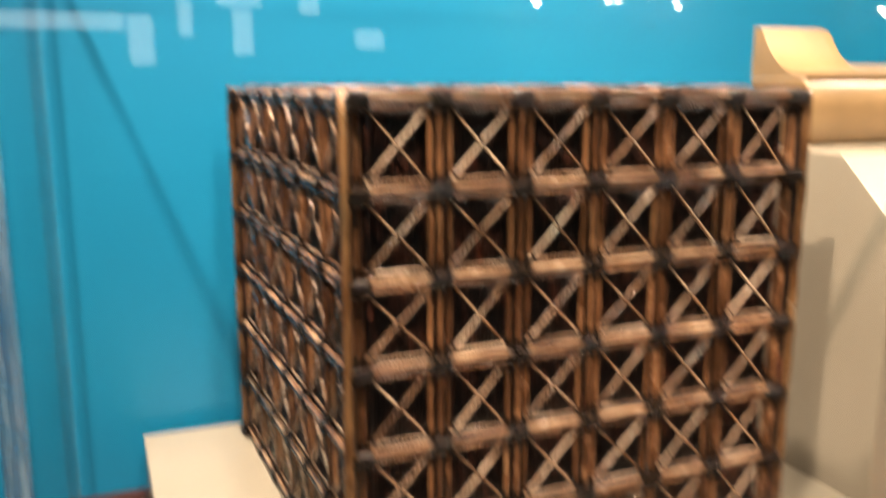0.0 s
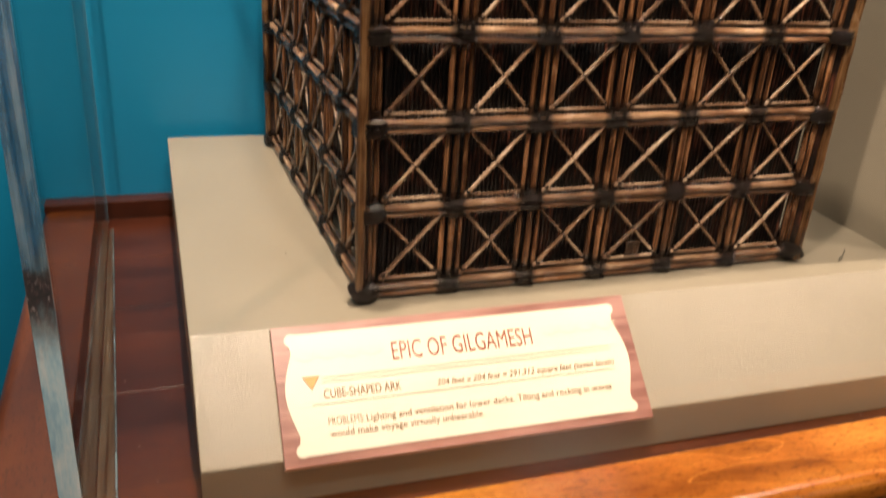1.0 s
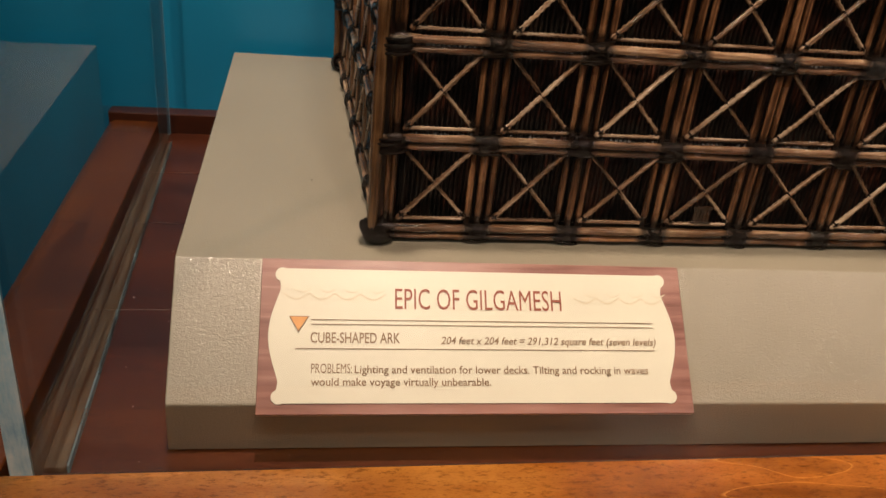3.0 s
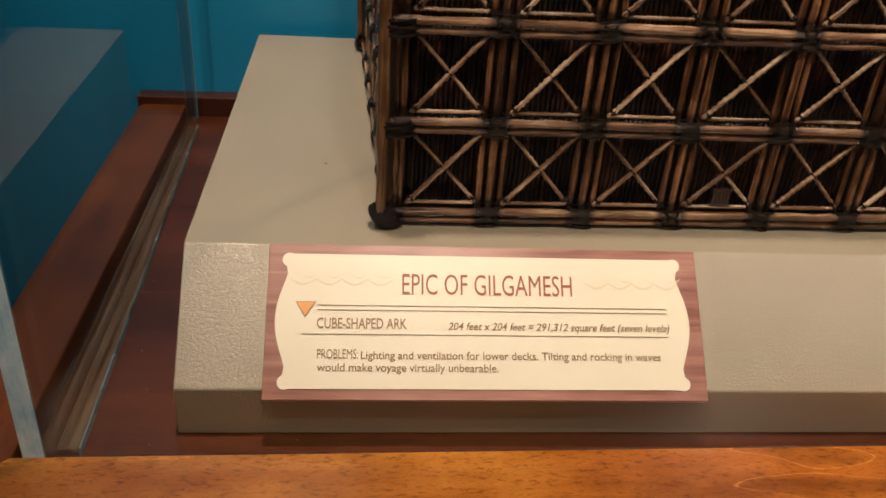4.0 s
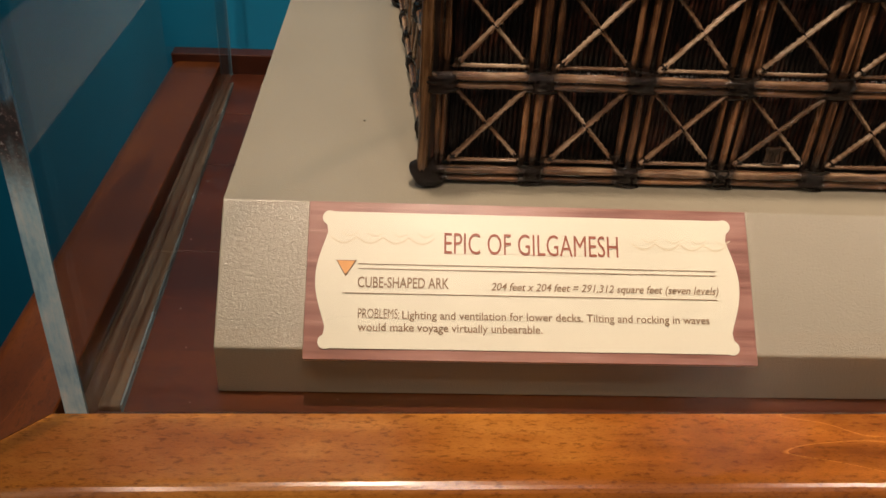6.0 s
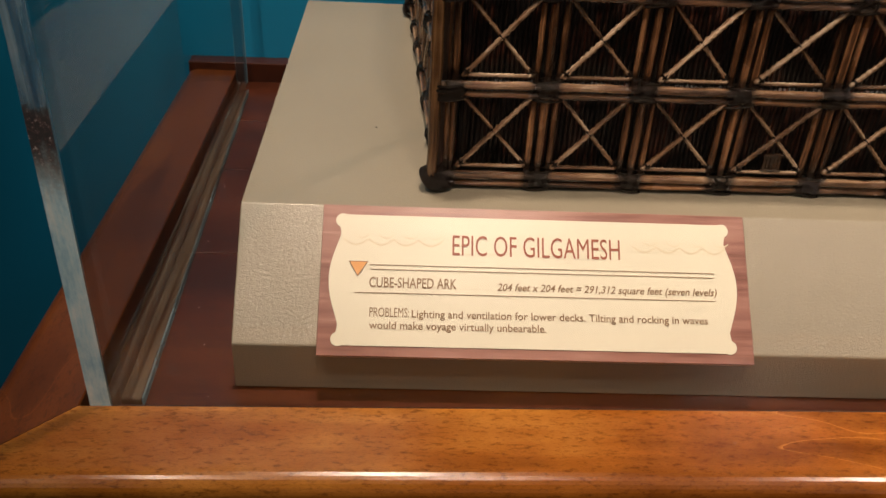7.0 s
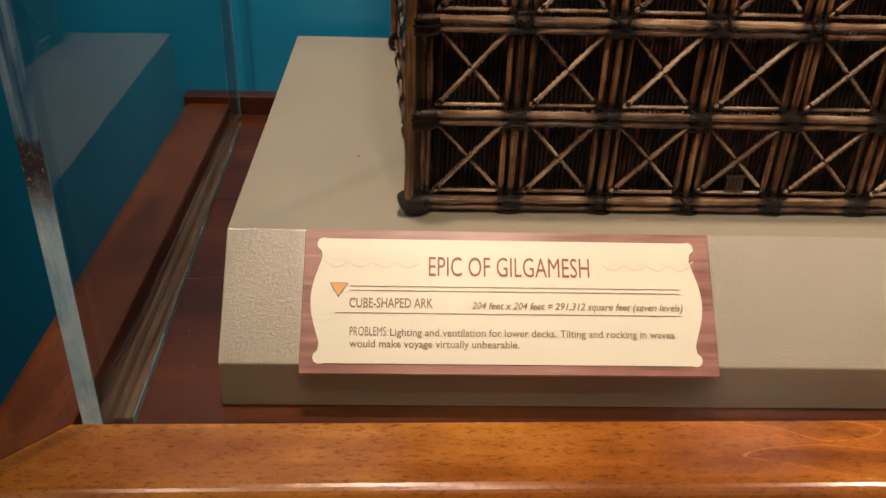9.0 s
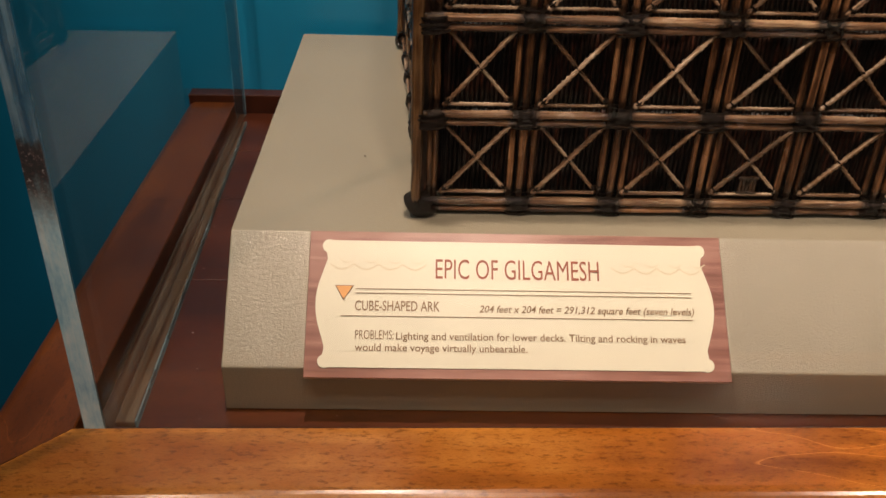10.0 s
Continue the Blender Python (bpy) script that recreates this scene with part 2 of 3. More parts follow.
STRIP_GLINT = acrylic_edge("strip_edge", (0.80, 0.82, 0.82), 0.06, 0.42)
MILKY, ARRIS_GLINT = milky_strip(), acrylic_edge("acrylic_arris_glint", (0.80, 0.90, 0.94), 0.35, 0.75)


# ---- building helpers ----
def finish(name, bm, mats, parent=None, label="", smooth=False, at=None):
    me = bpy.data.meshes.new(name)
    bmesh.ops.recalc_face_normals(bm, faces=bm.faces)
    bm.to_mesh(me)
    bm.free()
    for m in mats if isinstance(mats, (list, tuple)) else (mats,):
        me.materials.append(m)
    if smooth:
        for p in me.polygons:
            p.use_smooth = True
    ob = new(name, me)
    if at is not None:
        ob.matrix_world = at
    if parent is not None:
        ob.parent = parent
    if label:
        tagged(ob, label)
    return ob


def part(name, bm, material, parent, label="", smooth=False, at=None):
    return finish(name, bm, material, parent, label, smooth, at)


def shared(name, me, parent, at, label=""):
    ob = new(name, me)
    ob.parent = parent
    ob.matrix_local = at
    if label:
        tagged(ob, label)
    return ob


def empty(name, at=(0, 0, 0), **tags):
    ob = new(name)
    ob.location = at
    ob.empty_display_size = 0.02
    return tagged(ob, **tags)


def box(lo, hi, bevel=0.0, seg=2, bm=None):
    bm = bm or bmesh.new()
    r = bmesh.ops.create_cube(bm, size=1, matrix=Matrix.Translation([(a + b) / 2 for a, b in zip(lo, hi)]) @ Matrix.Diagonal([b - a for a, b in zip(lo, hi)] + [1]))
    if bevel:
        edges = list({e for v in r["verts"] for e in v.link_edges})
        bmesh.ops.bevel(bm, geom=edges, offset=bevel, segments=seg, affect="EDGES", profile=0.5)
    return bm


def prism(profile, x0, x1, axis="x", bm=None):
    """A profile of (a, z) pairs drawn out along x (a is y) or along y (a is x)."""
    bm = bm or bmesh.new()
    put = (lambda s, a, z: (s, a, z)) if axis == "x" else (lambda s, a, z: (a, s, z))
    one = [bm.verts.new(put(x0, a, z)) for a, z in profile]
    two = [bm.verts.new(put(x1, a, z)) for a, z in profile]
    k = len(profile)
    bm.faces.new(one), bm.faces.new(two[::-1])
    for i in range(k):
        bm.faces.new((one[i], one[(i + 1) % k], two[(i + 1) % k], two[i]))
    return bm


def tube(length, radius, sides=8, rings=3, wobble=0.0, rnd=None, bm=None, joints=()):
    """A reed along z from 0 to length, with a slightly uneven girth."""
    bm = bm or bmesh.new()
    rnd = rnd or random.Random(1)
    loops = []
    for i in range(rings):
        s = i / (rings - 1)
        z = length * s
        r = radius * (1 + wobble * (rnd.random() - 0.5)) * (0.93 if i in (0, rings - 1) else 1)
        dx, dy = (rnd.random() - 0.5) * wobble * radius, (rnd.random() - 0.5) * wobble * radius
        loops.append([bm.verts.new((dx + r * math.cos(a), dy + r * math.sin(a), z)) for a in [math.tau * k / sides for k in range(sides)]])
    for a, b in zip(loops, loops[1:]):
        for k in range(sides):
            bm.faces.new((a[k], a[(k + 1) % sides], b[(k + 1) % sides], b[k]))
    bm.faces.new(loops[0][::-1]), bm.faces.new(loops[-1])
    return bm


def ring(major, minor, squash=1.0, sides=12, section=5, bm=None, m=None):
    """A closed loop of cord round z."""
    bm = bm or bmesh.new()
    m = m or Matrix()
    grid = []
    for i in range(sides):
        a = math.tau * i / sides
        row = []
        for j in range(section):
            b = math.tau * j / section
            r = major + minor * math.cos(b)
            row.append(bm.verts.new(m @ Vector((r * math.cos(a), squash * r * math.sin(a), minor * math.sin(b)))))
        grid.append(row)
    for i in range(sides):
        for j in range(section):
            p, q = grid[i], grid[(i + 1) % sides]
            bm.faces.new((p[j], q[j], q[(j + 1) % section], p[(j + 1) % section]))
    return bm


# ---- the room ----
FLOOR_Z, CEIL_Z = 0.0, 4.0
X0, X1, Y0, WALL = -6.0, 17.0, -14.0, 0.432
CARPET = plain("dark_carpet", (0.05, 0.035, 0.03), 0.95, 0.35, 260, bump=0.6)
CEILING = plain("dark_ceiling", (0.035, 0.033, 0.032), 0.9, 0.15, 30)
SAND = plain("warm_grey_wall", (0.16, 0.13, 0.10), 0.8, 0.1, 12)
tagged(finish("floor", box((X0, Y0, -0.1), (X1, WALL, 0)), CARPET), "dark carpeted gallery floor", "floor", kind="structure")
tagged(finish("ceiling", box((X0, Y0, CEIL_Z), (X1, WALL, CEIL_Z + 0.1)), CEILING), "dark painted gallery ceiling", "ceiling", kind="structure")
tagged(finish("wall_north", box((X0, WALL, -0.1), (X1, WALL + 0.12, CEIL_Z + 0.1)), TEAL), "smooth teal painted wall behind the display case", "wall", kind="structure")
tagged(finish("wall_south", box((X0, Y0 - 0.12, -0.1), (X1, Y0, CEIL_Z + 0.1)), SAND), "warm grey gallery wall across the room", "wall", kind="structure")
tagged(finish("wall_west", box((X0 - 0.12, Y0, -0.1), (X0, WALL, CEIL_Z + 0.1)), SAND), "warm grey gallery side wall", "wall", kind="structure")
tagged(finish("wall_east", box((X1, Y0, -0.1), (X1 + 0.12, WALL, CEIL_Z + 0.1)), SAND), "warm grey gallery side wall", "wall", kind="structure")

# ---- the wooden base of the case ----
L_OUT, L_IN, R_IN, R_OUT = -0.258, -0.2050, 1.705, 1.758
F_OUT, F_IN, TOP, DECK = -0.180, -0.1222, 0.920, 0.908
BACK = 0.430


def rail_profile(out, inn, top, thick=0.030, r=0.011):
    """Section of the moulded rail: flat top, rounded nose on the outer side, a bead under it. (a, z) pairs."""
    sgn = 1 if inn > out else -1
    pts = [(inn, top - thick), (inn, top - 0.0008), (inn - sgn * 0.0008, top)]
    for k in range(9):
        a = math.pi / 2 * (1 + k / 8)
        pts.append((out + sgn * (r + r * math.cos(a)), top - r + r * math.sin(a)))
    pts += [(out, top - 0.019), (out + sgn * 0.004, top - 0.0215), (out + sgn * 0.006, top - thick)]
    return pts


def mitred(profile, corner_in, s0, s1, axis, mitre0, mitre1):
    """Rail drawn along its axis, its ends cut at 45 degrees where a mitre is asked for."""
    bm = bmesh.new()
    rows = []
    for s, cut in ((s0, mitre0), (s1, mitre1)):
        row = []
        for a, z in profile:
            e = s + cut * abs(a - corner_in)
            row.append(bm.verts.new((e, a, z) if axis == "x" else (a, e, z)))
        rows.append(row)
    one, two = rows
    k = len(profile)
    bm.faces.new(one), bm.faces.new(two[::-1])
    for i in range(k):
        bm.faces.new((one[i], one[(i + 1) % k], two[(i + 1) % k], two[i]))
    return bm


base = empty("display_base", (0.75, 0.125, 0), label="honey-stained wooden display base with mitred rounded rail", category="display base")


def into(ob, thing):
    """Hangs ob, built in world places, under a thing."""
    bpy.context.view_layer.update()
    ob.parent = thing
    ob.matrix_parent_inverse = thing.matrix_world.inverted()
    return ob


GAP = 0.00025
into(finish("front_rail", mitred(rail_profile(F_OUT, F_IN, TOP), F_IN, L_IN + GAP, R_IN - GAP, "x", -1, 1), WOOD_X, label="honey-brown front rail with rounded glossy nose"), base)
into(finish("side_rail", mitred(rail_profile(L_OUT, L_IN, TOP), L_IN, F_IN + GAP, 0.4085, "y", -1, 0), WOOD_Y_SHADED, label="honey side rail with mitred corner, darkened for its weaker light"), base)
into(finish("side_rail", mitred(rail_profile(R_OUT, R_IN, TOP), R_IN, F_IN + GAP, 0.4085, "y", -1, 0), WOOD_Y_SHADED), base)
seams = (F_IN + 0.0003, 0.057, 0.195, 0.303, 0.4085)
for ya, yb in zip(seams, seams[1:]):
    into(finish("deck_board", box((L_IN + 0.0055, ya, 0.890), (R_IN - 0.0055, yb - 0.0006, DECK), 0.0007, 2), DARK_X, label="dark brown stained deck board inside the case"), base)
into(finish("back_rail", box((L_OUT + 0.002, 0.409, 0.890), (R_OUT - 0.002, BACK, 0.9285), 0.0012), DARK_X, label="dark wooden ledge along the wall"), base)
into(finish("cabinet_body", box((L_OUT + 0.03, F_OUT + 0.035, 0.09), (R_OUT - 0.03, BACK, 0.8895), 0.002), DARK_X, label="dark wooden cabinet body"), base)
into(finish("toe_kick", box((L_OUT + 0.06, F_OUT + 0.08, 0.0), (R_OUT - 0.06, BACK, 0.0895)), DARK_X), base)
for k in range(3):
    xa = L_OUT + 0.06 + k * 0.635
    into(finish("cabinet_panel", box((xa, F_OUT + 0.027, 0.13), (xa + 0.60, F_OUT + 0.0352, 0.84), 0.003), DARK_X), base)

# ---- the painted plinths ----
def plinth(name, x0, x1, front, brow, top, label, skew=0.0):
    """A painted block with a sloping brow along its front."""
    back = 0.4070
    bm = prism([(front, DECK + 0.0004), (front, top - 0.059), (brow, top), (back, top), (back, DECK + 0.0004)], x0, x1)
    bmesh.ops.bevel(bm, geom=bm.edges[:], offset=0.0009, segments=2, affect="EDGES", profile=0.5)
    for v in bm.verts:
        v.co.y -= skew * (v.co.x - x0)
    return tagged(finish(name, bm, BOARD), label, "plinth")


low_plinth = plinth("plinth", -0.1245, 0.4740, -0.0925, -0.0285, 1.0, "low beige painted plinth with sloping front on the wooden deck", 0.0157)
tall_plinth = plinth("plinth", 0.4750, 1.0750, -0.0100, 0.0540, 1.315, "tall beige painted plinth with sloping front beside the low one")

# ---- the acrylic cover ----
THICK, C_TOP, C_BACK = 0.0120, 1.545, 0.3995


def sheet(name, lo, hi, thin):
    """An acrylic sheet: clear faces across its thin axis, sawn edges round it."""
    bm = box(lo, hi, 0.0006, 1)
    bm.faces.ensure_lookup_table()
    bmesh.ops.recalc_face_normals(bm, faces=bm.faces)
    for f in bm.faces:
        n = f.normal
        f.material_index = 0 if abs(n[thin]) > 0.9 else 2 if n[2] < -0.5 else 1
    return finish(name, bm, [FACE, EDGE, MILKY])


cover = empty("acrylic_cover", (0.75, 0.135, DECK), label="clear acrylic display cover standing on the wooden base", category="display cover")
gl, gr, gz = L_IN + 0.0055, R_IN - 0.0055, DECK + 0.0006
LEFT_TURN = Matrix.Translation((gl, F_IN, 0)) @ pose(0, 0, 0, 0, 0, 0.5) @ Matrix.Translation((-gl, -F_IN, 0))
left_sheet = sheet("side_sheet", (gl, F_IN + 0.0006, gz), (gl + THICK, C_BACK, C_TOP), 0)
left_sheet.data.materials.append(acrylic_back())
# Rear edge tinted dark so that it throws a shadow line on the wall
left_sheet.data.materials.append(acrylic_edge("acrylic_rear_edge", (0.46, 0.52, 0.55), 0.03, 0.10))
for f in left_sheet.data.polygons:
    if f.normal.x < -0.9:
        f.material_index = 3
    elif f.normal.y > 0.9:
        f.material_index = 4
left_sheet.matrix_world = LEFT_TURN
into(left_sheet, cover)
# Added pale rod; its colour holds the light that the rear arris catches
seam = finish("rear_arris", box((gl + THICK - 0.0030, C_BACK + 0.0001, gz), (gl + THICK, C_BACK + 0.0022, C_TOP), 0.0005, 1), ARRIS_GLINT, label="thin pale rod painted in for the glint on the side sheet's rear arris")
seam.matrix_world = LEFT_TURN
into(seam, cover)
# Tapered to the camera's view; stands for the sheet's foot and its reflection
foot_bar_bm = bmesh.new()
plan = ((gl + THICK + 0.0006, F_IN + 0.0126), (gl + THICK + 0.0125, F_IN + 0.0126), (gl + THICK + 0.0042, 0.3700), (gl + THICK + 0.0006, 0.3700))
rows = [[foot_bar_bm.verts.new((x, y, z)) for x, y in plan] for z in (gz, gz + 0.0045)]
foot_bar_bm.faces.new(rows[0]), foot_bar_bm.faces.new(rows[1])
for k in range(4):
    foot_bar_bm.faces.new((rows[0][k], rows[0][(k + 1) % 4], rows[1][(k + 1) % 4], rows[1][k]))
bmesh.ops.bevel(foot_bar_bm, geom=foot_bar_bm.edges[:], offset=0.0007, segments=2, affect="EDGES", profile=0.5)
foot_bar = finish("retaining_strip", foot_bar_bm, MILKY, label="tapered clear strip shaped to the camera's view for the side sheet's foot and its reflection")
foot_bar.matrix_world = LEFT_TURN
into(foot_bar, cover)
# Separate pale bar for the bright line along the strip's right side
line_bm = bmesh.new()
rows = [[line_bm.verts.new((x + d, y, z)) for (x, y), d in ((plan[1], 0.0002), (plan[1], 0.0014), (plan[2], 0.0012), (plan[2], 0.0002))] for z in (gz, gz + 0.0049)]
line_bm.faces.new(rows[0]), line_bm.faces.new(rows[1])
for k in range(4):
    line_bm.faces.new((rows[0][k], rows[0][(k + 1) % 4], rows[1][(k + 1) % 4], rows[1][k]))
strip_edge = finish("strip_edge", line_bm, STRIP_GLINT, label="pale bar painted in for the bright line along the clear strip")
strip_edge.matrix_world = LEFT_TURN
into(strip_edge, cover)
into(sheet("side_sheet", (gr - THICK, F_IN + 0.0006, gz), (gr, C_BACK, C_TOP), 0), cover)
front_sheet = sheet("front_sheet", (gl + THICK + 0.0002, F_IN + 0.0010, gz), (gr - THICK - 0.0002, F_IN + THICK, C_TOP), 1)
front_sheet.data.materials.append(acrylic_back())
for f in front_sheet.data.polygons:
    if abs(f.normal.x) > 0.5:
        f.material_index = 3
into(front_sheet, cover)
into(sheet("top_sheet", (gl, F_IN + 0.0006, C_TOP + 0.0003), (gr, C_BACK, C_TOP + THICK), 2), cover)
edge_film = into(finish("edge_film", box((gl + 0.0004, F_IN - 0.0002, gz + 0.008), (gl + THICK - 0.0004, F_IN + 0.0003, C_TOP - 0.002)), FROST, label="sawn edge, frosted pale blue low down and clearer above"), cover)
edge_film.visible_shadow = False

# ---- the cube-shaped ark ----
P, N = 0.06, 6
SIDE = P * N
LIFT = 0.0095
ark = empty("ark_model", (SIDE / 2, SIDE / 2, 1.0), label="cube-shaped model ark of dark lashed reeds on the low plinth", category="model ark")


def mesh_of(name, bm, material, smooth=True):
    me = bpy.data.meshes.new(name)
    bmesh.ops.recalc_face_normals(bm, faces=bm.faces)
    bm.to_mesh(me)
    bm.free()
    me.materials.append(material)
    for p in me.polygons:
        p.use_smooth = smooth
    return me


rnd = random.Random(7)
LONG = SIDE + 0.014
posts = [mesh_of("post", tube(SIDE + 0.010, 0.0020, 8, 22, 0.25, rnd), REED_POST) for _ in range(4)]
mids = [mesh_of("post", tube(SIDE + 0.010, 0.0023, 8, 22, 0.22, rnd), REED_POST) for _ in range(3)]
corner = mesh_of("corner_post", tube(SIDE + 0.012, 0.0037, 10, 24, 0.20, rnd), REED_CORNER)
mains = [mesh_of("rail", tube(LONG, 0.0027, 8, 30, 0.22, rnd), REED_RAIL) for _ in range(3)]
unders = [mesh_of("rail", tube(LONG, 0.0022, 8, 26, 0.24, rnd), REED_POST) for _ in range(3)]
BRACE = math.hypot(0.045, 0.048)
def beaded(length, radius, k=13):
    """A thin brace with small knuckles along it."""
    bm = bmesh.new()
    loops = []
    for i in range(2 * k + 1):
        r = radius * (1.14 if i % 2 else 0.86) * rnd.uniform(0.88, 1.12)
        dx, dy = rnd.uniform(-0.00012, 0.00012), rnd.uniform(-0.00012, 0.00012)
        loops.append([bm.verts.new((dx + r * math.cos(a), dy + r * math.sin(a), length * i / (2 * k))) for a in [math.tau * q / 6 for q in range(6)]])
    for a, b in zip(loops, loops[1:]):
        for q in range(6):
            bm.faces.new((a[q], a[(q + 1) % 6], b[(q + 1) % 6], b[q]))
    bm.faces.new(loops[0][::-1]), bm.faces.new(loops[-1])
    return bm


braces = [mesh_of("brace", beaded(BRACE, 0.00172, 17), REED_BRACE) for _ in range(4)]
under_braces = [mesh_of("brace", beaded(BRACE, 0.00138, 15), REED_BRACE) for _ in range(4)]
slips = [mesh_of("slip", beaded(0.040, 0.00135, 16), REED_BRACE) for _ in range(3)]


def backing_mesh():
    """The wall of thin upright reeds behind one bay."""
    bm = bmesh.new()
    k = 19
    for i in range(k):
        u = -P / 2 + P * (i + 0.5) / k
        r = P / k * 0.56 * rnd.uniform(0.85, 1.1)
        b = bmesh.new()
        tube(P, r, 6, 4, 0.12, rnd, b)
        b.transform(Matrix.Translation((u, rnd.uniform(-0.0006, 0.0006), -P / 2)))
        tmp = bpy.data.meshes.new("t")
        b.to_mesh(tmp)
        b.free()
        bm.from_mesh(tmp)
        bpy.data.meshes.remove(tmp)
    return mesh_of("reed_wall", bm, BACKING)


def lashing_mesh():
    """Cord bound crosswise over posts and rails at a crossing; local x along the rail, y outward is negative."""
    bm = bmesh.new()
    bmesh.ops.create_icosphere(bm, subdivisions=2, radius=1, matrix=Matrix.Diagonal((0.0041, 0.0038, 0.0042, 1)))
    for v in bm.verts:
        v.co *= 1 + 0.16 * (rnd.random() - 0.5)
    turn = Matrix.Rotation(math.pi / 2, 4, "Y")
    for u in (-0.0050, 0.0050):
        ring(0.0042, 0.0008, 0.80, 10, 4, bm, Matrix.Translation((u, -0.0005, -0.0022 + rnd.uniform(-0.0004, 0.0004))) @ Matrix.Rotation(rnd.uniform(-0.2, 0.2), 4, "Z") @ turn)
    for w in (-0.0068, 0.0054):
        ring(0.0092, 0.0008, 0.40, 14, 4, bm, Matrix.Translation((0, 0.0005, w)) @ Matrix.Rotation(rnd.uniform(-0.12, 0.12), 4, "Y"))
    for tilt in (0.6, 0.75, -0.6, -0.75):
        ring(0.0058, 0.0008, 0.70, 14, 4, bm, Matrix.Translation((0, -0.0006, 0)) @ Matrix.Rotation(tilt, 4, "Y"))
    return mesh_of("lashing", bm, CORD)


def corner_band_mesh():
    """Cord wound round the corner bundle of posts."""
    bm = bmesh.new()
    for k in range(6):
        w = -0.0046 + 0.00165 * k
        wide = (0.0122, 0.0112, 0.0118)[k % 3]
        spin = Matrix.Rotation(math.pi / 4, 4, "Z") if k % 2 else Matrix()
        ring(wide, 0.0010, 0.92, 16, 5, bm, Matrix.Translation((0.0032, 0.0032, w)) @ Matrix.Rotation(rnd.uniform(-0.08, 0.08), 4, "X") @ spin)
    return mesh_of("corner_binding", bm, CORD)


def foot_knot_mesh():
    """The thick slanting binding at the foot of a corner."""
    bm = bmesh.new()
    bmesh.ops.create_icosphere(bm, subdivisions=2, radius=1, matrix=Matrix.Diagonal((0.0085, 0.0085, 0.0066, 1)))
    for k in range(7):
        ring(0.0112 - 0.0005 * abs(k - 3), 0.0013, 0.95, 16, 6, bm, Matrix.Translation((0.0021 * (k - 3), 0.0, 0.0007 * (k - 3))) @ Matrix.Rotation(0.85 + 0.05 * k, 4, "Y") @ Matrix.Rotation(0.2, 4, "X"))
    for v in bm.verts:
        v.co.z = max(v.co.z, -0.0089)
    return mesh_of("foot_knot", bm, CORD)


def tie_mesh():
    bm = bmesh.new()
    for t in (-0.75, 0.75):
        ring(0.0022, 0.0006, 0.9, 8, 4, bm, Matrix.Rotation(t, 4, "Y"))
    return mesh_of("tie", bm, CORD)


walls = [backing_mesh() for _ in range(3)]
lashings = [lashing_mesh() for _ in range(4)]
bands = [corner_band_mesh() for _ in range(2)]
foot_knot, tie = foot_knot_mesh(), tie_mesh()
ALONG = Matrix.Rotation(math.pi / 2, 4, "Y")


def bay_side(top=False):
    """All pieces of one side, as (name, mesh, place), in a frame where x runs along, z up and -y out."""
    out = []
    base_w = -0.005 if top else 0.004
    lift = 0.0 if top else LIFT
    for i in range(N + 1):
        if i in (0, N):
            s = 1 if i == 0 else -1
            offs = (0.0038 * s, -0.0020 * s)
        else:
            offs = (-0.0070, 0.0, 0.0070)
        for d, o in enumerate(offs):
            mid = i not in (0, N) and d == 1
            me = rnd.choice(mids if mid else posts)
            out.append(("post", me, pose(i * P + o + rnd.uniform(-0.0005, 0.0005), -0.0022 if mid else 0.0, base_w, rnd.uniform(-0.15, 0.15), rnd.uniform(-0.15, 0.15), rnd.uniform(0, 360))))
    for j in range(N + 1):
        w = lift + j * P
        jit = lambda: rnd.uniform(-0.0005, 0.0005)
        spin = pose(0, 0, 0, 0, 0, rnd.uniform(0, 360))
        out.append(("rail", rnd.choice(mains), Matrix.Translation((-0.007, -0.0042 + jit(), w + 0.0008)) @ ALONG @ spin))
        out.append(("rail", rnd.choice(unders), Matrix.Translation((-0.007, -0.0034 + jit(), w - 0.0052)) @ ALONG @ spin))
        for i in range(N + 1):
            if i in (0, N) or (top and j in (0, N)):
                continue
            out.append(("lashing", rnd.choice(lashings), pose(i * P, -0.0036, w - 0.0008, 0, rnd.choice((0, 180)) + rnd.uniform(-8, 8), 0)))
    for i in range(N):
        for j in range(N):
            u, w = (i + 0.5) * P, lift + (j + 0.5) * P
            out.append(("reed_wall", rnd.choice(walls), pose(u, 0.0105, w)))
            out.append(("slip", rnd.choice(slips), Matrix.Translation((u - 0.020, -0.0015, w - P / 2 + 0.0064)) @ ALONG))
            lean = math.degrees(math.atan2(0.045, 0.048)) + rnd.uniform(-2.2, 2.2)
            for s, n in ((1, -0.0024), (-1, 0.0002)):
                turn = Matrix.Translation((u, n, w)) @ Matrix.Rotation(radians(lean * s), 4, "Y") @ pose(0, 0, -BRACE / 2, 0, 0, rnd.uniform(0, 360))
                out.append(("brace", rnd.choice(braces if s == 1 else under_braces), turn))
                out.append(("tie", tie, pose(u - s * 0.0195, n - 0.0002, w - 0.0208)))
            out.append(("tie", tie, pose(u, -0.0018, w)))
    return out


def place_side(k):
    skew = pose(0, 0, 0, 0, 0, 2.0) if k == 1 else Matrix()
    return Matrix.Rotation(radians(-90 * k), 4, "Z") @ Matrix.Translation((SIDE / 2, -SIDE / 2, 0)) @ skew @ Matrix.Translation((-SIDE, 0, 0))


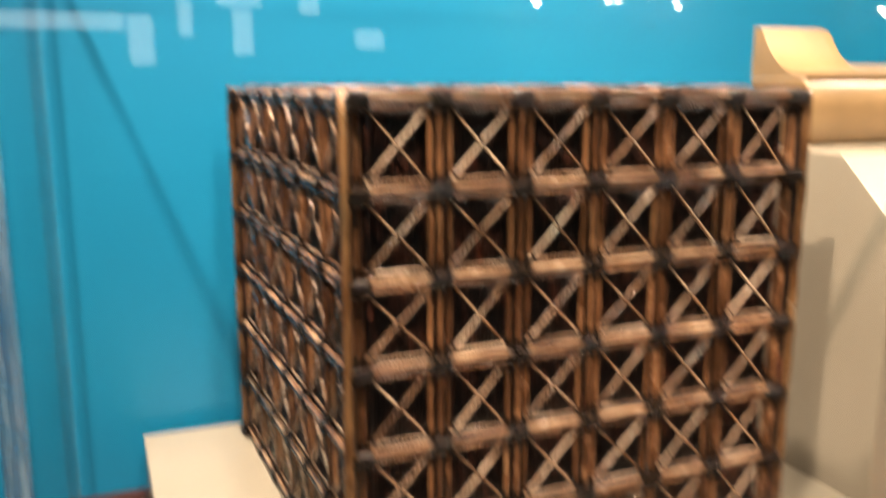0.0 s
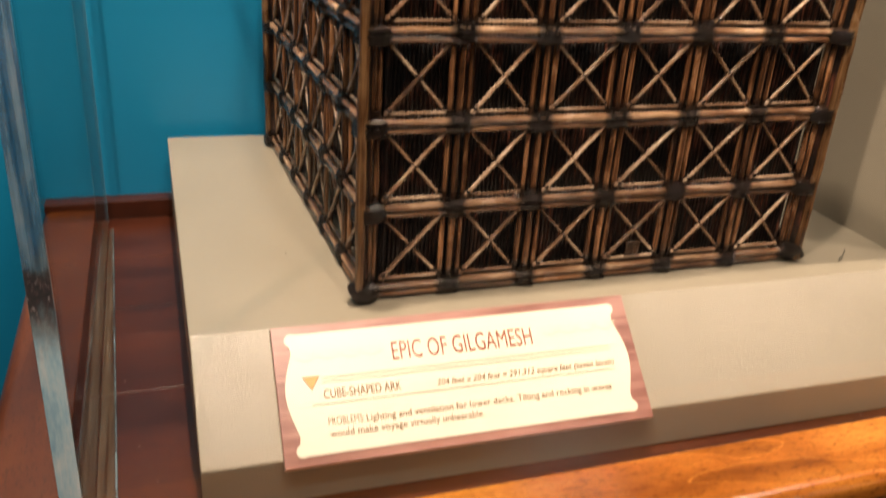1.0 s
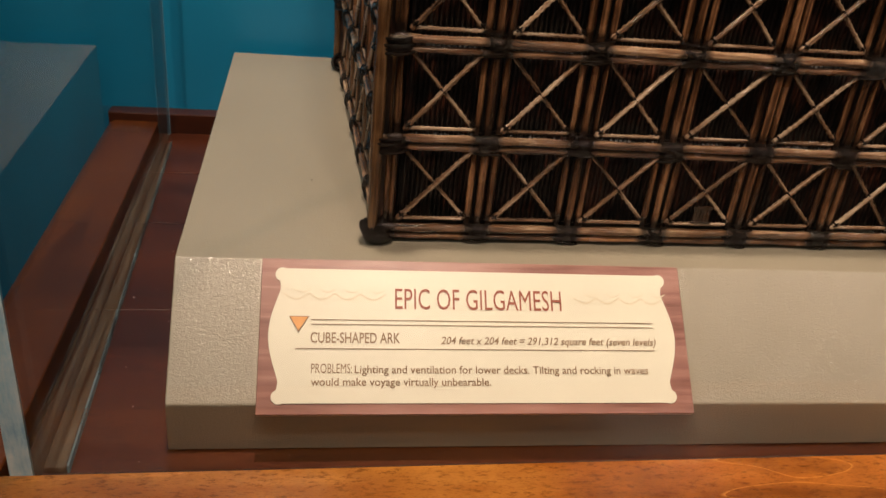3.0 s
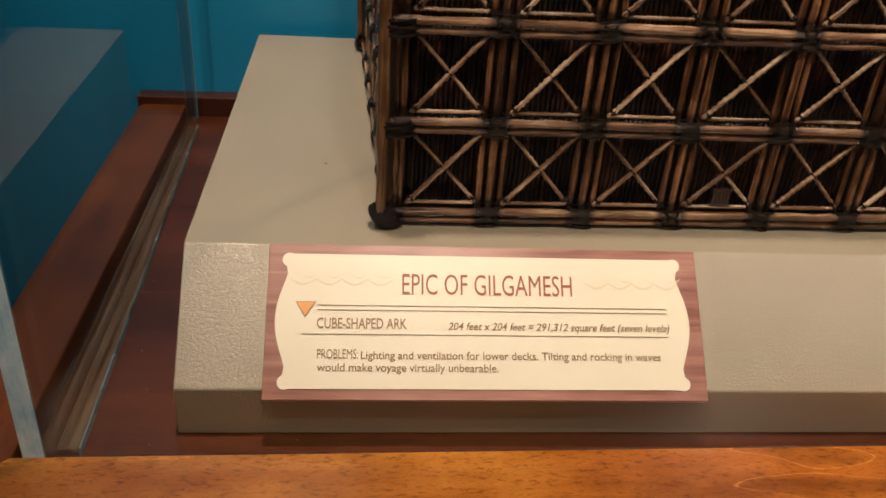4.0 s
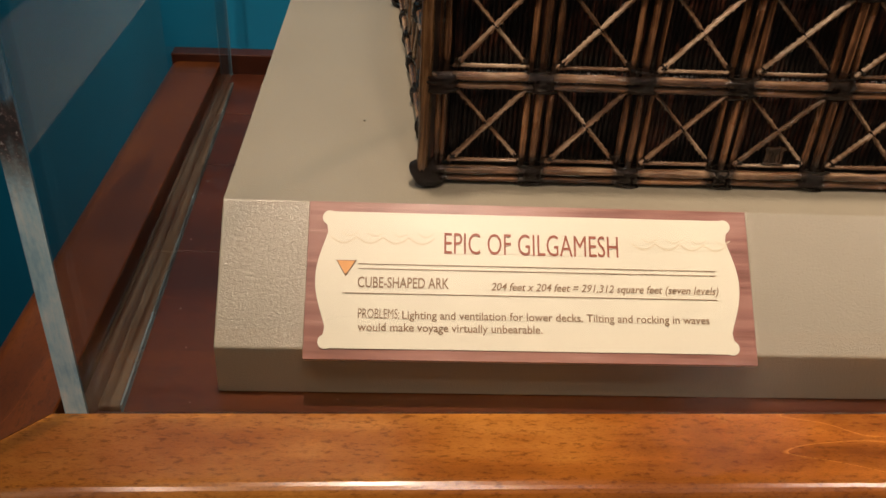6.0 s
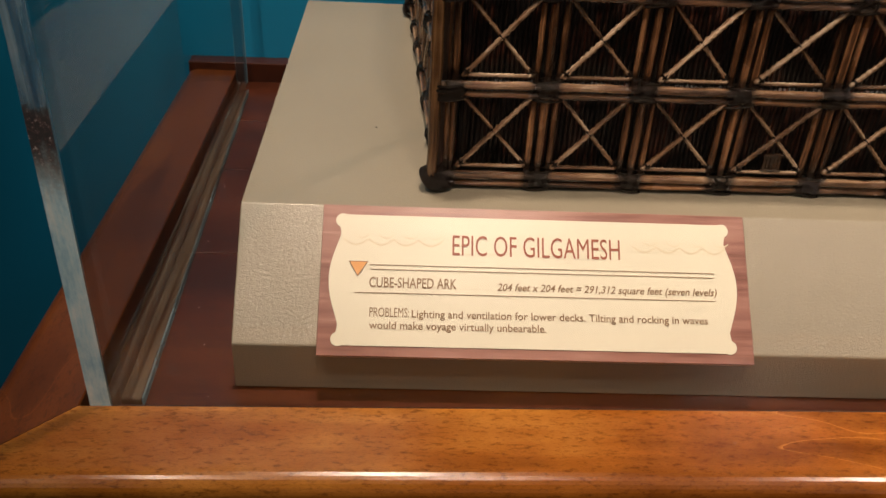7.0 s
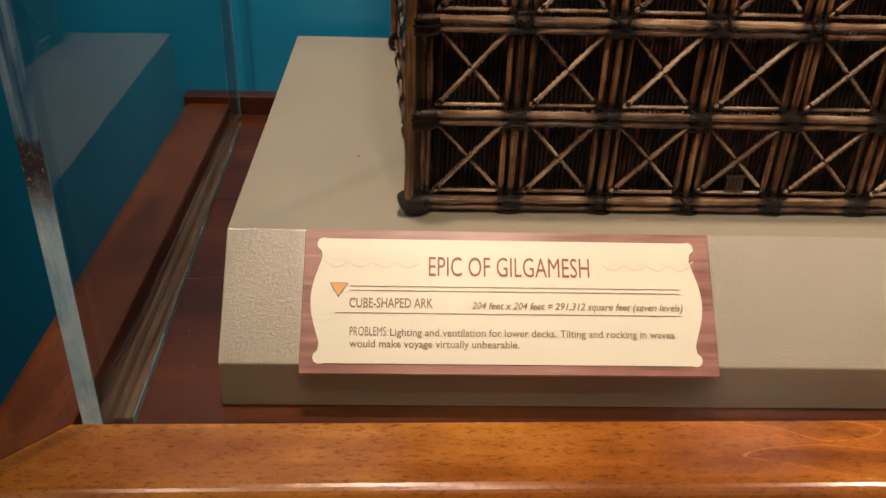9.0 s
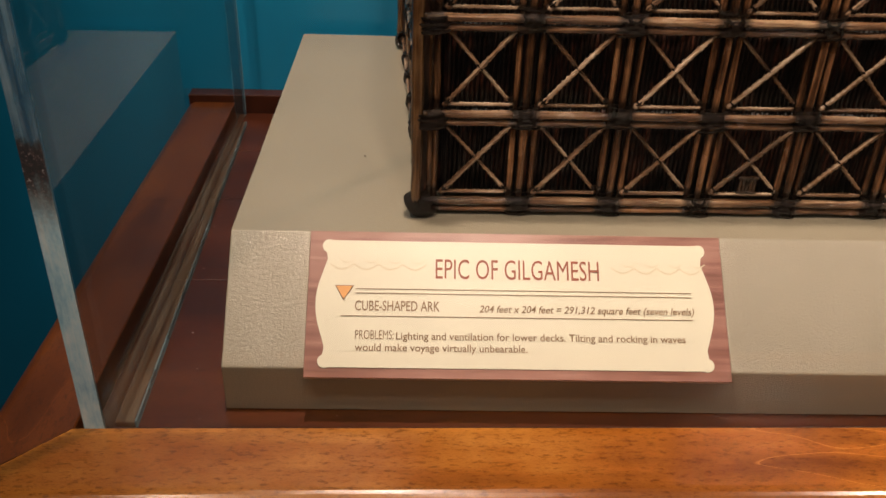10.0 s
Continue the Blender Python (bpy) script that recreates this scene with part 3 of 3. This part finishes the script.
for k in (0, 1):
    for nm, me, m in bay_side():
        shared(nm, me, ark, place_side(k) @ m)
lid_at = Matrix.Translation((0, 0, SIDE + LIFT)) @ Matrix.Rotation(radians(-90), 4, "X") @ Matrix.Translation((-SIDE / 2, 0, -SIDE / 2))
far_pieces = [(me, place_side(k) @ m) for k in (2, 3) for nm, me, m in bay_side()]
far_pieces += [(me, lid_at @ m) for nm, me, m in bay_side(True)]
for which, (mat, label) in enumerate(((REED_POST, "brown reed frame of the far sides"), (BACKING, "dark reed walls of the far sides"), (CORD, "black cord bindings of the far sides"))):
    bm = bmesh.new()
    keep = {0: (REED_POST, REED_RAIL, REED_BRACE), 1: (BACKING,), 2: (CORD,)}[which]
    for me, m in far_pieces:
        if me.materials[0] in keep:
            n0 = len(bm.verts)
            bm.from_mesh(me)
            bm.verts.ensure_lookup_table()
            bmesh.ops.transform(bm, matrix=m, verts=bm.verts[n0:]) if n0 == 0 else [setattr(v, "co", m @ v.co) for v in bm.verts[n0:]]
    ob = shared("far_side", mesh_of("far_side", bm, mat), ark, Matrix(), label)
    tagged(ob, kind="stuff")
C = SIDE / 2 + 0.0078
# Plates added to block light and sight through the slits beside the corner posts
filler = mesh_of("corner_core", box((-0.0083, -0.0015, 0), (0.0083, 0.0015, SIDE + 0.008), 0.0005, 1), BACKING, False)
for a, b in ((-1, -1), (1, -1), (1, 1), (-1, 1)):
    turn = Matrix.Rotation({(-1, -1): 0, (1, -1): math.pi / 2, (1, 1): math.pi, (-1, 1): -math.pi / 2}[(a, b)], 4, "Z")
    lean_out = -0.0125 if (a, b) == (-1, 1) else 0.0
    shared("corner_core", filler, ark, Matrix.Translation((a * (SIDE / 2 + 0.0019) + lean_out * 0.9, b * (SIDE / 2 + 0.0019), 0.002)) @ Matrix.Rotation(math.atan2(b, a), 4, "Z"))
    shared("corner_post", corner, ark, Matrix.Translation((a * C + lean_out, b * C, 0.003)))
    for j in range(1, N + 1):
        shared("corner_binding", rnd.choice(bands), ark, Matrix.Translation((a * (C - 0.004) + lean_out, b * (C - 0.004), LIFT + j * P - 0.002)) @ turn)
    shared("foot_knot", foot_knot, ark, Matrix.Translation((a * (C - 0.004) + lean_out, b * (C - 0.004), 0.0079)) @ turn @ Matrix.Scale(0.86, 4))

# the little ladder-like hatch in a lower bay
bm = bmesh.new()
for k in range(5):
    box((-0.0056 + k * 0.0024, -0.0012, 0), (-0.0037 + k * 0.0024, 0.0008, 0.0125), 0.0003, 1, bm)
box((-0.0068, -0.0022, 0.0105), (0.0068, -0.0009, 0.0125), 0.0003, 1, bm)
box((-0.0068, -0.0022, 0.0004), (0.0068, -0.0009, 0.0020), 0.0003, 1, bm)
shared("hatch", mesh_of("hatch", bm, REED_POST, False), ark, Matrix.Translation((-SIDE / 2 + 0.2118, -SIDE / 2 - 0.001, 0.0165)), "small slatted hatch")

# ---- the printed label ----
LW, LH = 0.2585, 0.0920
down = Vector((0, -0.0640, -0.0590)).normalized()
outn = Vector((0, down.z, -down.y)).normalized()
top_left = Vector((-0.0745, -0.0285, 1.0)) + down * 0.0015 + outn * 0.0002
frame_m = Matrix(((1, 0, 0, top_left.x), (0, -down.y, outn.y, top_left.y), (0, -down.z, outn.z, top_left.z), (0, 0, 0, 1)))
plaque = empty("label_plaque", label="printed cream museum label with wood-print border on sloping plinth front", category="label")
plaque.matrix_world = Matrix.Translation((-0.1245, -0.0925, 0)) @ pose(0, 0, 0, 0, 0, -0.9) @ Matrix.Translation((0.1245, 0.0925, 0)) @ frame_m
BT = 0.0052


def purple_wood():
    n = Nodes("printed_wood_border")
    g = n.noise(n.coords((10, 190, 10)), 1.0, 5, 0.65)
    big = n.noise(n.coords((14, 30, 10)), 1.0, 2)
    col = n.ramp(n.mix(0.4, g, big), (0.35, (0.15, 0.055, 0.042)), (0.52, (0.28, 0.130, 0.104)), (0.68, (0.40, 0.215, 0.178)))
    return n.surface(color=col, rough=0.32)


BORDER = purple_wood()
CREAM = plain("cream_print", (0.70, 0.66, 0.53), 0.34, 0.02, 40, bump=0.0)
FOAM = plain("foam_core", (0.72, 0.55, 0.48), 0.6, 0.05, 200)
MAROON = plain("maroon_ink", (0.28, 0.075, 0.040), 0.4, 0.1, 300, bump=0)
BROWN = plain("brown_ink", (0.25, 0.160, 0.092), 0.4, 0.1, 300, bump=0)
ORANGE = plain("orange_ink", (0.70, 0.33, 0.10), 0.4, 0.05, 300, bump=0)
WAVE = plain("pale_wave_ink", (0.62, 0.55, 0.40), 0.4, 0.05, 300, bump=0)


def on_label(name, bm, mat, label="", under=None):
    ob = finish(name, bm, mat)
    ob.parent = under or plaque
    return tagged(ob, label) if label else ob


bm = box((0, -LH, 0), (LW, 0, BT), 0.0003, 1)
for f in bm.faces:
    f.material_index = 0 if f.calc_center_median().z > BT - 0.0002 else 1
on_label("board", bm, [BORDER, FOAM], "wood-print border board, mauve to red brown")


def flat(points, z, thick=0.0002):
    bm = bmesh.new()
    lo = [bm.verts.new((x, y, z)) for x, y in points]
    hi = [bm.verts.new((x, y, z + thick)) for x, y in points]
    k = len(points)
    bm.faces.new(lo[::-1]), bm.faces.new(hi)
    for i in range(k):
        bm.faces.new((lo[i], lo[(i + 1) % k], hi[(i + 1) % k], hi[i]))
    return bm


def panel_outline():
    """The cream panel: straight top and foot, bowed sides, a round knob on every corner."""
    left, right, up, foot, kr = 0.047 * LW, 0.944 * LW, -0.075 * LH, -0.925 * LH, 0.0042
    pts = []

    def knob(cx, cy, a0, a1):
        pts.extend((cx + kr * math.cos(radians(a)), cy + kr * math.sin(radians(a))) for a in np.linspace(a0, a1, 10))

    def bow(x, y0, y1, out):
        pts.extend((x + out * math.sin(math.pi * s) ** 1.25 - out * 0.10, y0 + (y1 - y0) * s) for s in np.linspace(0.06, 0.94, 17))

    knob(left, up - 0.003, 60, 250)
    bow(left - 0.0005, up - 0.008, foot + 0.008, -0.0072)
    knob(left, foot + 0.003, 110, 300)
    knob(right, foot + 0.003, -120, 70)
    bow(right + 0.0005, foot + 0.008, up - 0.008, 0.0072)
    knob(right, up - 0.003, -70, 120)
    return pts


cream_panel = on_label("cream_panel", flat(panel_outline(), BT + 0.00002, 0.0006), CREAM, "cream paper-coloured panel with bowed sides")
INK = BT + 0.0008


def bar(u0, u1, v, thick, name, mat):
    on_label(name, flat([(u0 * LW, -v * LH), (u0 * LW, -v * LH - thick), (u1 * LW, -v * LH - thick), (u1 * LW, -v * LH)], INK), mat, under=cream_panel)


bar(0.113, 0.918, 0.402, 0.00045, "rule", BROWN)
bar(0.113, 0.918, 0.432, 0.00045, "rule", BROWN)
bar(0.080, 0.918, 0.588, 0.00045, "rule", BROWN)
tri = [(0.064, 0.382), (0.086, 0.487), (0.110, 0.382)]
on_label("marker_rim", flat([(u * LW, -v * LH) for u, v in tri], INK), BROWN, under=cream_panel)
cu, cv = 0.0867, 0.417
on_label("marker", flat([((cu + (u - cu) * 0.84) * LW, -(cv + (v - cv) * 0.84) * LH) for u, v in tri], INK + 0.00024), ORANGE, "orange triangle marker", cream_panel)


def waves(u0, u1, v, count, swell, thick):
    """A scalloped line of waves."""
    bm = bmesh.new()
    k = 12 * count
    rows = []
    for i in range(k + 1):
        s = i / k
        x = (u0 + (u1 - u0) * s) * LW
        y = -v * LH - swell * abs(math.sin(math.pi * count * s))
        rows.append([bm.verts.new((x, y + d, INK)) for d in (0, -thick)])
    for a, b in zip(rows, rows[1:]):
        bm.faces.new((a[0], a[1], b[1], b[0]))
    return bm


for u0, u1 in ((0.050, 0.282), (0.728, 0.950)):
    on_label("wave_line", waves(u0, u1, 0.225, 4, 0.0036, 0.0013), WAVE, under=cream_panel)
    for k in range(4):
        ua = u0 + 0.024 + 0.0565 * k
        on_label("wave_line", waves(ua, ua + 0.036, 0.196, 1, 0.0022, 0.0008), WAVE, under=cream_panel)


def words(text, u0, u1, v_base, cap, mat, shear=0.0, weight=0.0, name="writing"):
    """A line of print from u0 to u1, standing on v_base, with capitals of that height in metres."""
    data = bpy.data.curves.new("writing", "FONT")
    data.body, data.size, data.shear, data.offset = text, 1.0, shear, weight
    data.fill_mode, data.resolution_u = "FRONT", 3
    tmp = new("writing", data)
    bpy.context.view_layer.update()
    me = bpy.data.meshes.new_from_object(tmp.evaluated_get(bpy.context.evaluated_depsgraph_get()))
    bpy.data.objects.remove(tmp)
    xs = [v.co.x for v in me.vertices]
    sx, sy = (u1 - u0) * LW / (max(xs) - min(xs)), cap / 0.72
    lo = min(xs)
    for v in me.vertices:
        v.co = (u0 * LW + (v.co.x - lo) * sx, -v_base * LH + v.co.y * sy, INK + 0.0002)
    me.name = name
    me.materials.append(mat)
    ob = new(name, me)
    ob.parent = cream_panel
    return ob


words("EPIC OF GILGAMESH", 0.303, 0.697, 0.328, 0.0132, MAROON, name="title")
words("CUBE-SHAPED ARK", 0.113, 0.314, 0.553, 0.0064, BROWN, weight=0.012, name="subtitle")
words("204 feet x 204 feet = 291,312 square feet (seven levels)", 0.407, 0.922, 0.556, 0.0046, BROWN, 0.25, 0.013, "dimensions")
words("PROBLEMS:", 0.116, 0.206, 0.745, 0.0058, BROWN, 0, 0.0, "heading")
words("Lighting and ventilation for lower decks. Tilting and rocking in waves", 0.212, 0.896, 0.745, 0.0047, BROWN, 0, 0.011, "body_text")
words("would make voyage virtually unbearable.", 0.116, 0.520, 0.823, 0.0047, BROWN, 0, 0.011, "body_text")

# ---- the golden model on the tall plinth ----
GOLD = plain("golden_wood", (0.27, 0.175, 0.082), 0.34, 0.18, 18, bump=0.1)
boat = empty("boat_model", (0.75, 0.27, 1.315), label="golden yellow boat model with raised curved end on tall plinth", category="model boat")
bm = prism([(0.130, 1.3835), (0.1285, 1.358), (0.131, 1.334), (0.138, 1.3215), (0.148, 1.3155), (0.190, 1.3155), (0.200, 1.3215), (0.206, 1.336), (0.208, 1.358), (0.206, 1.3835)], 0.500, 1.020)
for v in bm.verts:
    if v.co.x < 0.6:
        v.co.x += 0.55 * (1.3835 - v.co.z) * (0.4 + 4 * (1.3835 - v.co.z))
bmesh.ops.bevel(bm, geom=[e for e in bm.edges if abs(e.verts[0].co.x - e.verts[1].co.x) < 0.2], offset=0.003, segments=2, affect="EDGES", profile=0.5)
into(finish("hull", bm, GOLD, smooth=True), boat)


def swept_deck():
    """The deck that curls up at the back into a raised end, which falls away in a hollow curve."""
    bm = bmesh.new()
    xs = [0.503 + 0.012 * k for k in range(9)] + [0.599 + 0.005 * k for k in range(1, 13)] + [0.70, 0.85, 1.02]
    grid = []
    for x in xs:
        fall = min(1.0, max(0.0, (x - 0.597) / 0.045))
        rise = 0.0110 + 0.0370 * (1 - fall) ** 2.4
        row = [bm.verts.new((x, 0.1275, 1.3840))]
        for k in range(13):
            q = k / 12
            row.append(bm.verts.new((x, 0.1275 + 0.070 * q, 1.3880 + rise * max(0.0, (q - 0.12) / 0.88) ** 2.6)))
        row.append(bm.verts.new((x, 0.2075, row[-1].co.z)))
        row.append(bm.verts.new((x, 0.2075, 1.3840)))
        grid.append(row)
    for a, b in zip(grid, grid[1:]):
        for k in range(len(a)):
            bm.faces.new((a[k], b[k], b[(k + 1) % len(a)], a[(k + 1) % len(a)]))
    bm.faces.new(grid[0]), bm.faces.new(grid[-1][::-1])
    return bm


into(finish("deck", swept_deck(), GOLD, label="golden deck curling up to a raised end"), boat)

# ---- lamps on the ceiling ----
BLACK = plain("black_metal", (0.02, 0.02, 0.02), 0.45, 0.2, 80)
LENS = glowing("lamp_lens", (1.0, 0.86, 0.66), 18)


def can_lamp(eye, target):
    lamp = empty("track_spotlight", label="black cylindrical track spotlight under the ceiling", category="spotlight", group="ceiling spotlights")
    lamp.matrix_world = look(Vector(eye) + (Vector(eye) - Vector(target)).normalized() * 0.06, target)
    bm = bmesh.new()
    b1 = bmesh.ops.create_cone(bm, cap_ends=False, segments=24, radius1=0.05, radius2=0.05, depth=0.15, matrix=Matrix.Translation((0, 0, 0.06)))
    bmesh.ops.create_cone(bm, cap_ends=True, segments=24, radius1=0.05, radius2=0.035, depth=0.02, matrix=Matrix.Translation((0, 0, 0.145)))
    bmesh.ops.create_cone(bm, cap_ends=False, segments=24, radius1=0.044, radius2=0.044, depth=0.15, matrix=Matrix.Translation((0, 0, 0.058)))
    ob = finish("can", bm, BLACK)
    ob.parent = lamp
    bm = bmesh.new()
    bmesh.ops.create_cone(bm, cap_ends=True, segments=24, radius1=0.043, radius2=0.043, depth=0.006, matrix=Matrix.Translation((0, 0, 0.03)))
    ob = finish("lens", bm, LENS)
    ob.parent = lamp
    bpy.context.view_layer.update()
    up = (lamp.matrix_world @ Vector((0, 0, 0.15)))
    bm = box((up.x - 0.008, up.y - 0.008, up.z - 0.01), (up.x + 0.008, up.y + 0.008, CEIL_Z))
    into(finish("stem", bm, BLACK), lamp)
    return lamp


# All four cans are unseen; the front one only houses the added fill
for eye, target in ((KEY_EYE, KEY_AT), (FRONT_EYE, FRONT_AT), (WASH_EYE, WASH_AT), (FAR_EYE, FAR_AT)):
    can_lamp(eye, target)

# ---- the far side of the hall ----
# Pale signs known only by reflection; emission stands in for light falling on them
SIGN = glowing("glowing_sign_face", (1.0, 0.92, 0.86), 0.75)
BULB = glowing("warm_globe", (1.0, 0.88, 0.70), 26)


def glowing_sign(x0, z0, x1, z1):
    sign = empty("glowing_sign", ((x0 + x1) / 2, Y0 + 0.05, z0), label="pale sign panel on the far wall, made to glow for its reflection in the front sheet", category="sign", group="signs on the far wall")
    into(finish("casing", box((x0 - 0.02, Y0 + 0.001, z0 - 0.02), (x1 + 0.02, Y0 + 0.07, z1 + 0.02), 0.006), BLACK), sign)
    into(finish("face", box((x0, Y0 + 0.0705, z0), (x1, Y0 + 0.080, z1), 0.003), SIGN), sign)


for x0, z0, x1, z1 in ((-1.40, 2.17, 0.38, 2.42), (0.43, 1.65, 0.80, 2.40), (1.18, 2.10, 1.39, 2.66), (1.77, 2.58, 2.47, 2.80), (2.02, 1.82, 2.33, 2.53), (3.10, 2.48, 3.42, 2.83), (4.05, 1.95, 4.55, 2.25)):
    glowing_sign(x0, z0, x1, z1)


def globe_lamp(x, z, r):
    lamp = empty("pendant_lamp", (x, Y0 + 0.6, CEIL_Z), label="small warm white pendant lamp across the hall", category="pendant lamp", group="pendant lamps across the hall")
    bm = bmesh.new()
    bmesh.ops.create_uvsphere(bm, u_segments=14, v_segments=9, radius=r, matrix=Matrix.Translation((x, Y0 + 0.6, z)) @ Matrix.Diagonal((1, 1, 1.3, 1)))
    into(finish("globe", bm, BULB, smooth=True), lamp)
    bm = bmesh.new()
    bmesh.ops.create_cone(bm, cap_ends=True, segments=8, radius1=0.012, radius2=0.012, depth=CEIL_Z - z - r * 1.3, matrix=Matrix.Translation((x, Y0 + 0.6, (CEIL_Z + z + r * 1.3) / 2)))
    into(finish("cable", bm, BLACK), lamp)


for x, z, r in ((7.2, 2.80, 0.075), (8.66, 2.87, 0.045), (8.90, 2.87, 0.045), (9.46, 2.97, 0.05), (10.23, 2.83, 0.06), (10.47, 3.15, 0.06), (10.72, 3.20, 0.06), (11.07, 3.25, 0.085), (15.1, 3.50, 0.07), (15.5, 2.87, 0.06)):
    globe_lamp(x, z, r)

# ---- small loose things ----
WIRE = plain("dull_wire", (0.10, 0.095, 0.085), 0.4, 0.2, 300, metal=0.6)
clip = bmesh.new()
ring(0.0024, 0.0004, 1.0, 14, 6, clip, Matrix.Translation((0, 0, 0.0028)) @ Matrix.Rotation(math.pi / 2, 4, "X"))
clip_leg = tube(0.0085, 0.0004, 6, 6, 0.3, random.Random(3))
clip_leg.transform(Matrix.Translation((0.0020, 0, 0.0020)) @ Matrix.Rotation(0.18, 4, "Y"))
clip_mesh = bpy.data.meshes.new("clip_leg")
clip_leg.to_mesh(clip_mesh)
clip_leg.free()
clip.from_mesh(clip_mesh)
bpy.data.meshes.remove(clip_mesh)
tagged(finish("wire_clip", clip, WIRE, smooth=True, at=pose(0.409, -0.0155, 1.0002, 0, 0, 20)), "tiny grey looped wire clip standing on the low plinth", "clip")

bm = bmesh.new()
bmesh.ops.create_icosphere(bm, subdivisions=1, radius=0.0009, matrix=Matrix.Diagonal((1.2, 0.8, 0.6, 1)))
tagged(finish("paint_fleck", bm, BLACK, at=pose(-0.045, 0.087, 1.0006)), "tiny dark fleck lying on the low plinth", "fleck")
LINT = plain("pale_lint", (0.26, 0.22, 0.19), 0.8)
bm = bmesh.new()
for k in range(20):
    x, y = rnd.uniform(-0.185, -0.13), rnd.uniform(-0.108, 0.30)
    if k > 15:
        x, y = rnd.uniform(-0.185, 0.45), rnd.uniform(-0.108, -0.098)
    box((x, y, DECK), (x + rnd.uniform(0.0004, 0.0012), y + rnd.uniform(0.0004, 0.0010), DECK + 0.0005), 0, 1, bm)
tagged(finish("lint", bm, LINT), "pale specks of lint on the dark deck", "lint", kind="stuff")
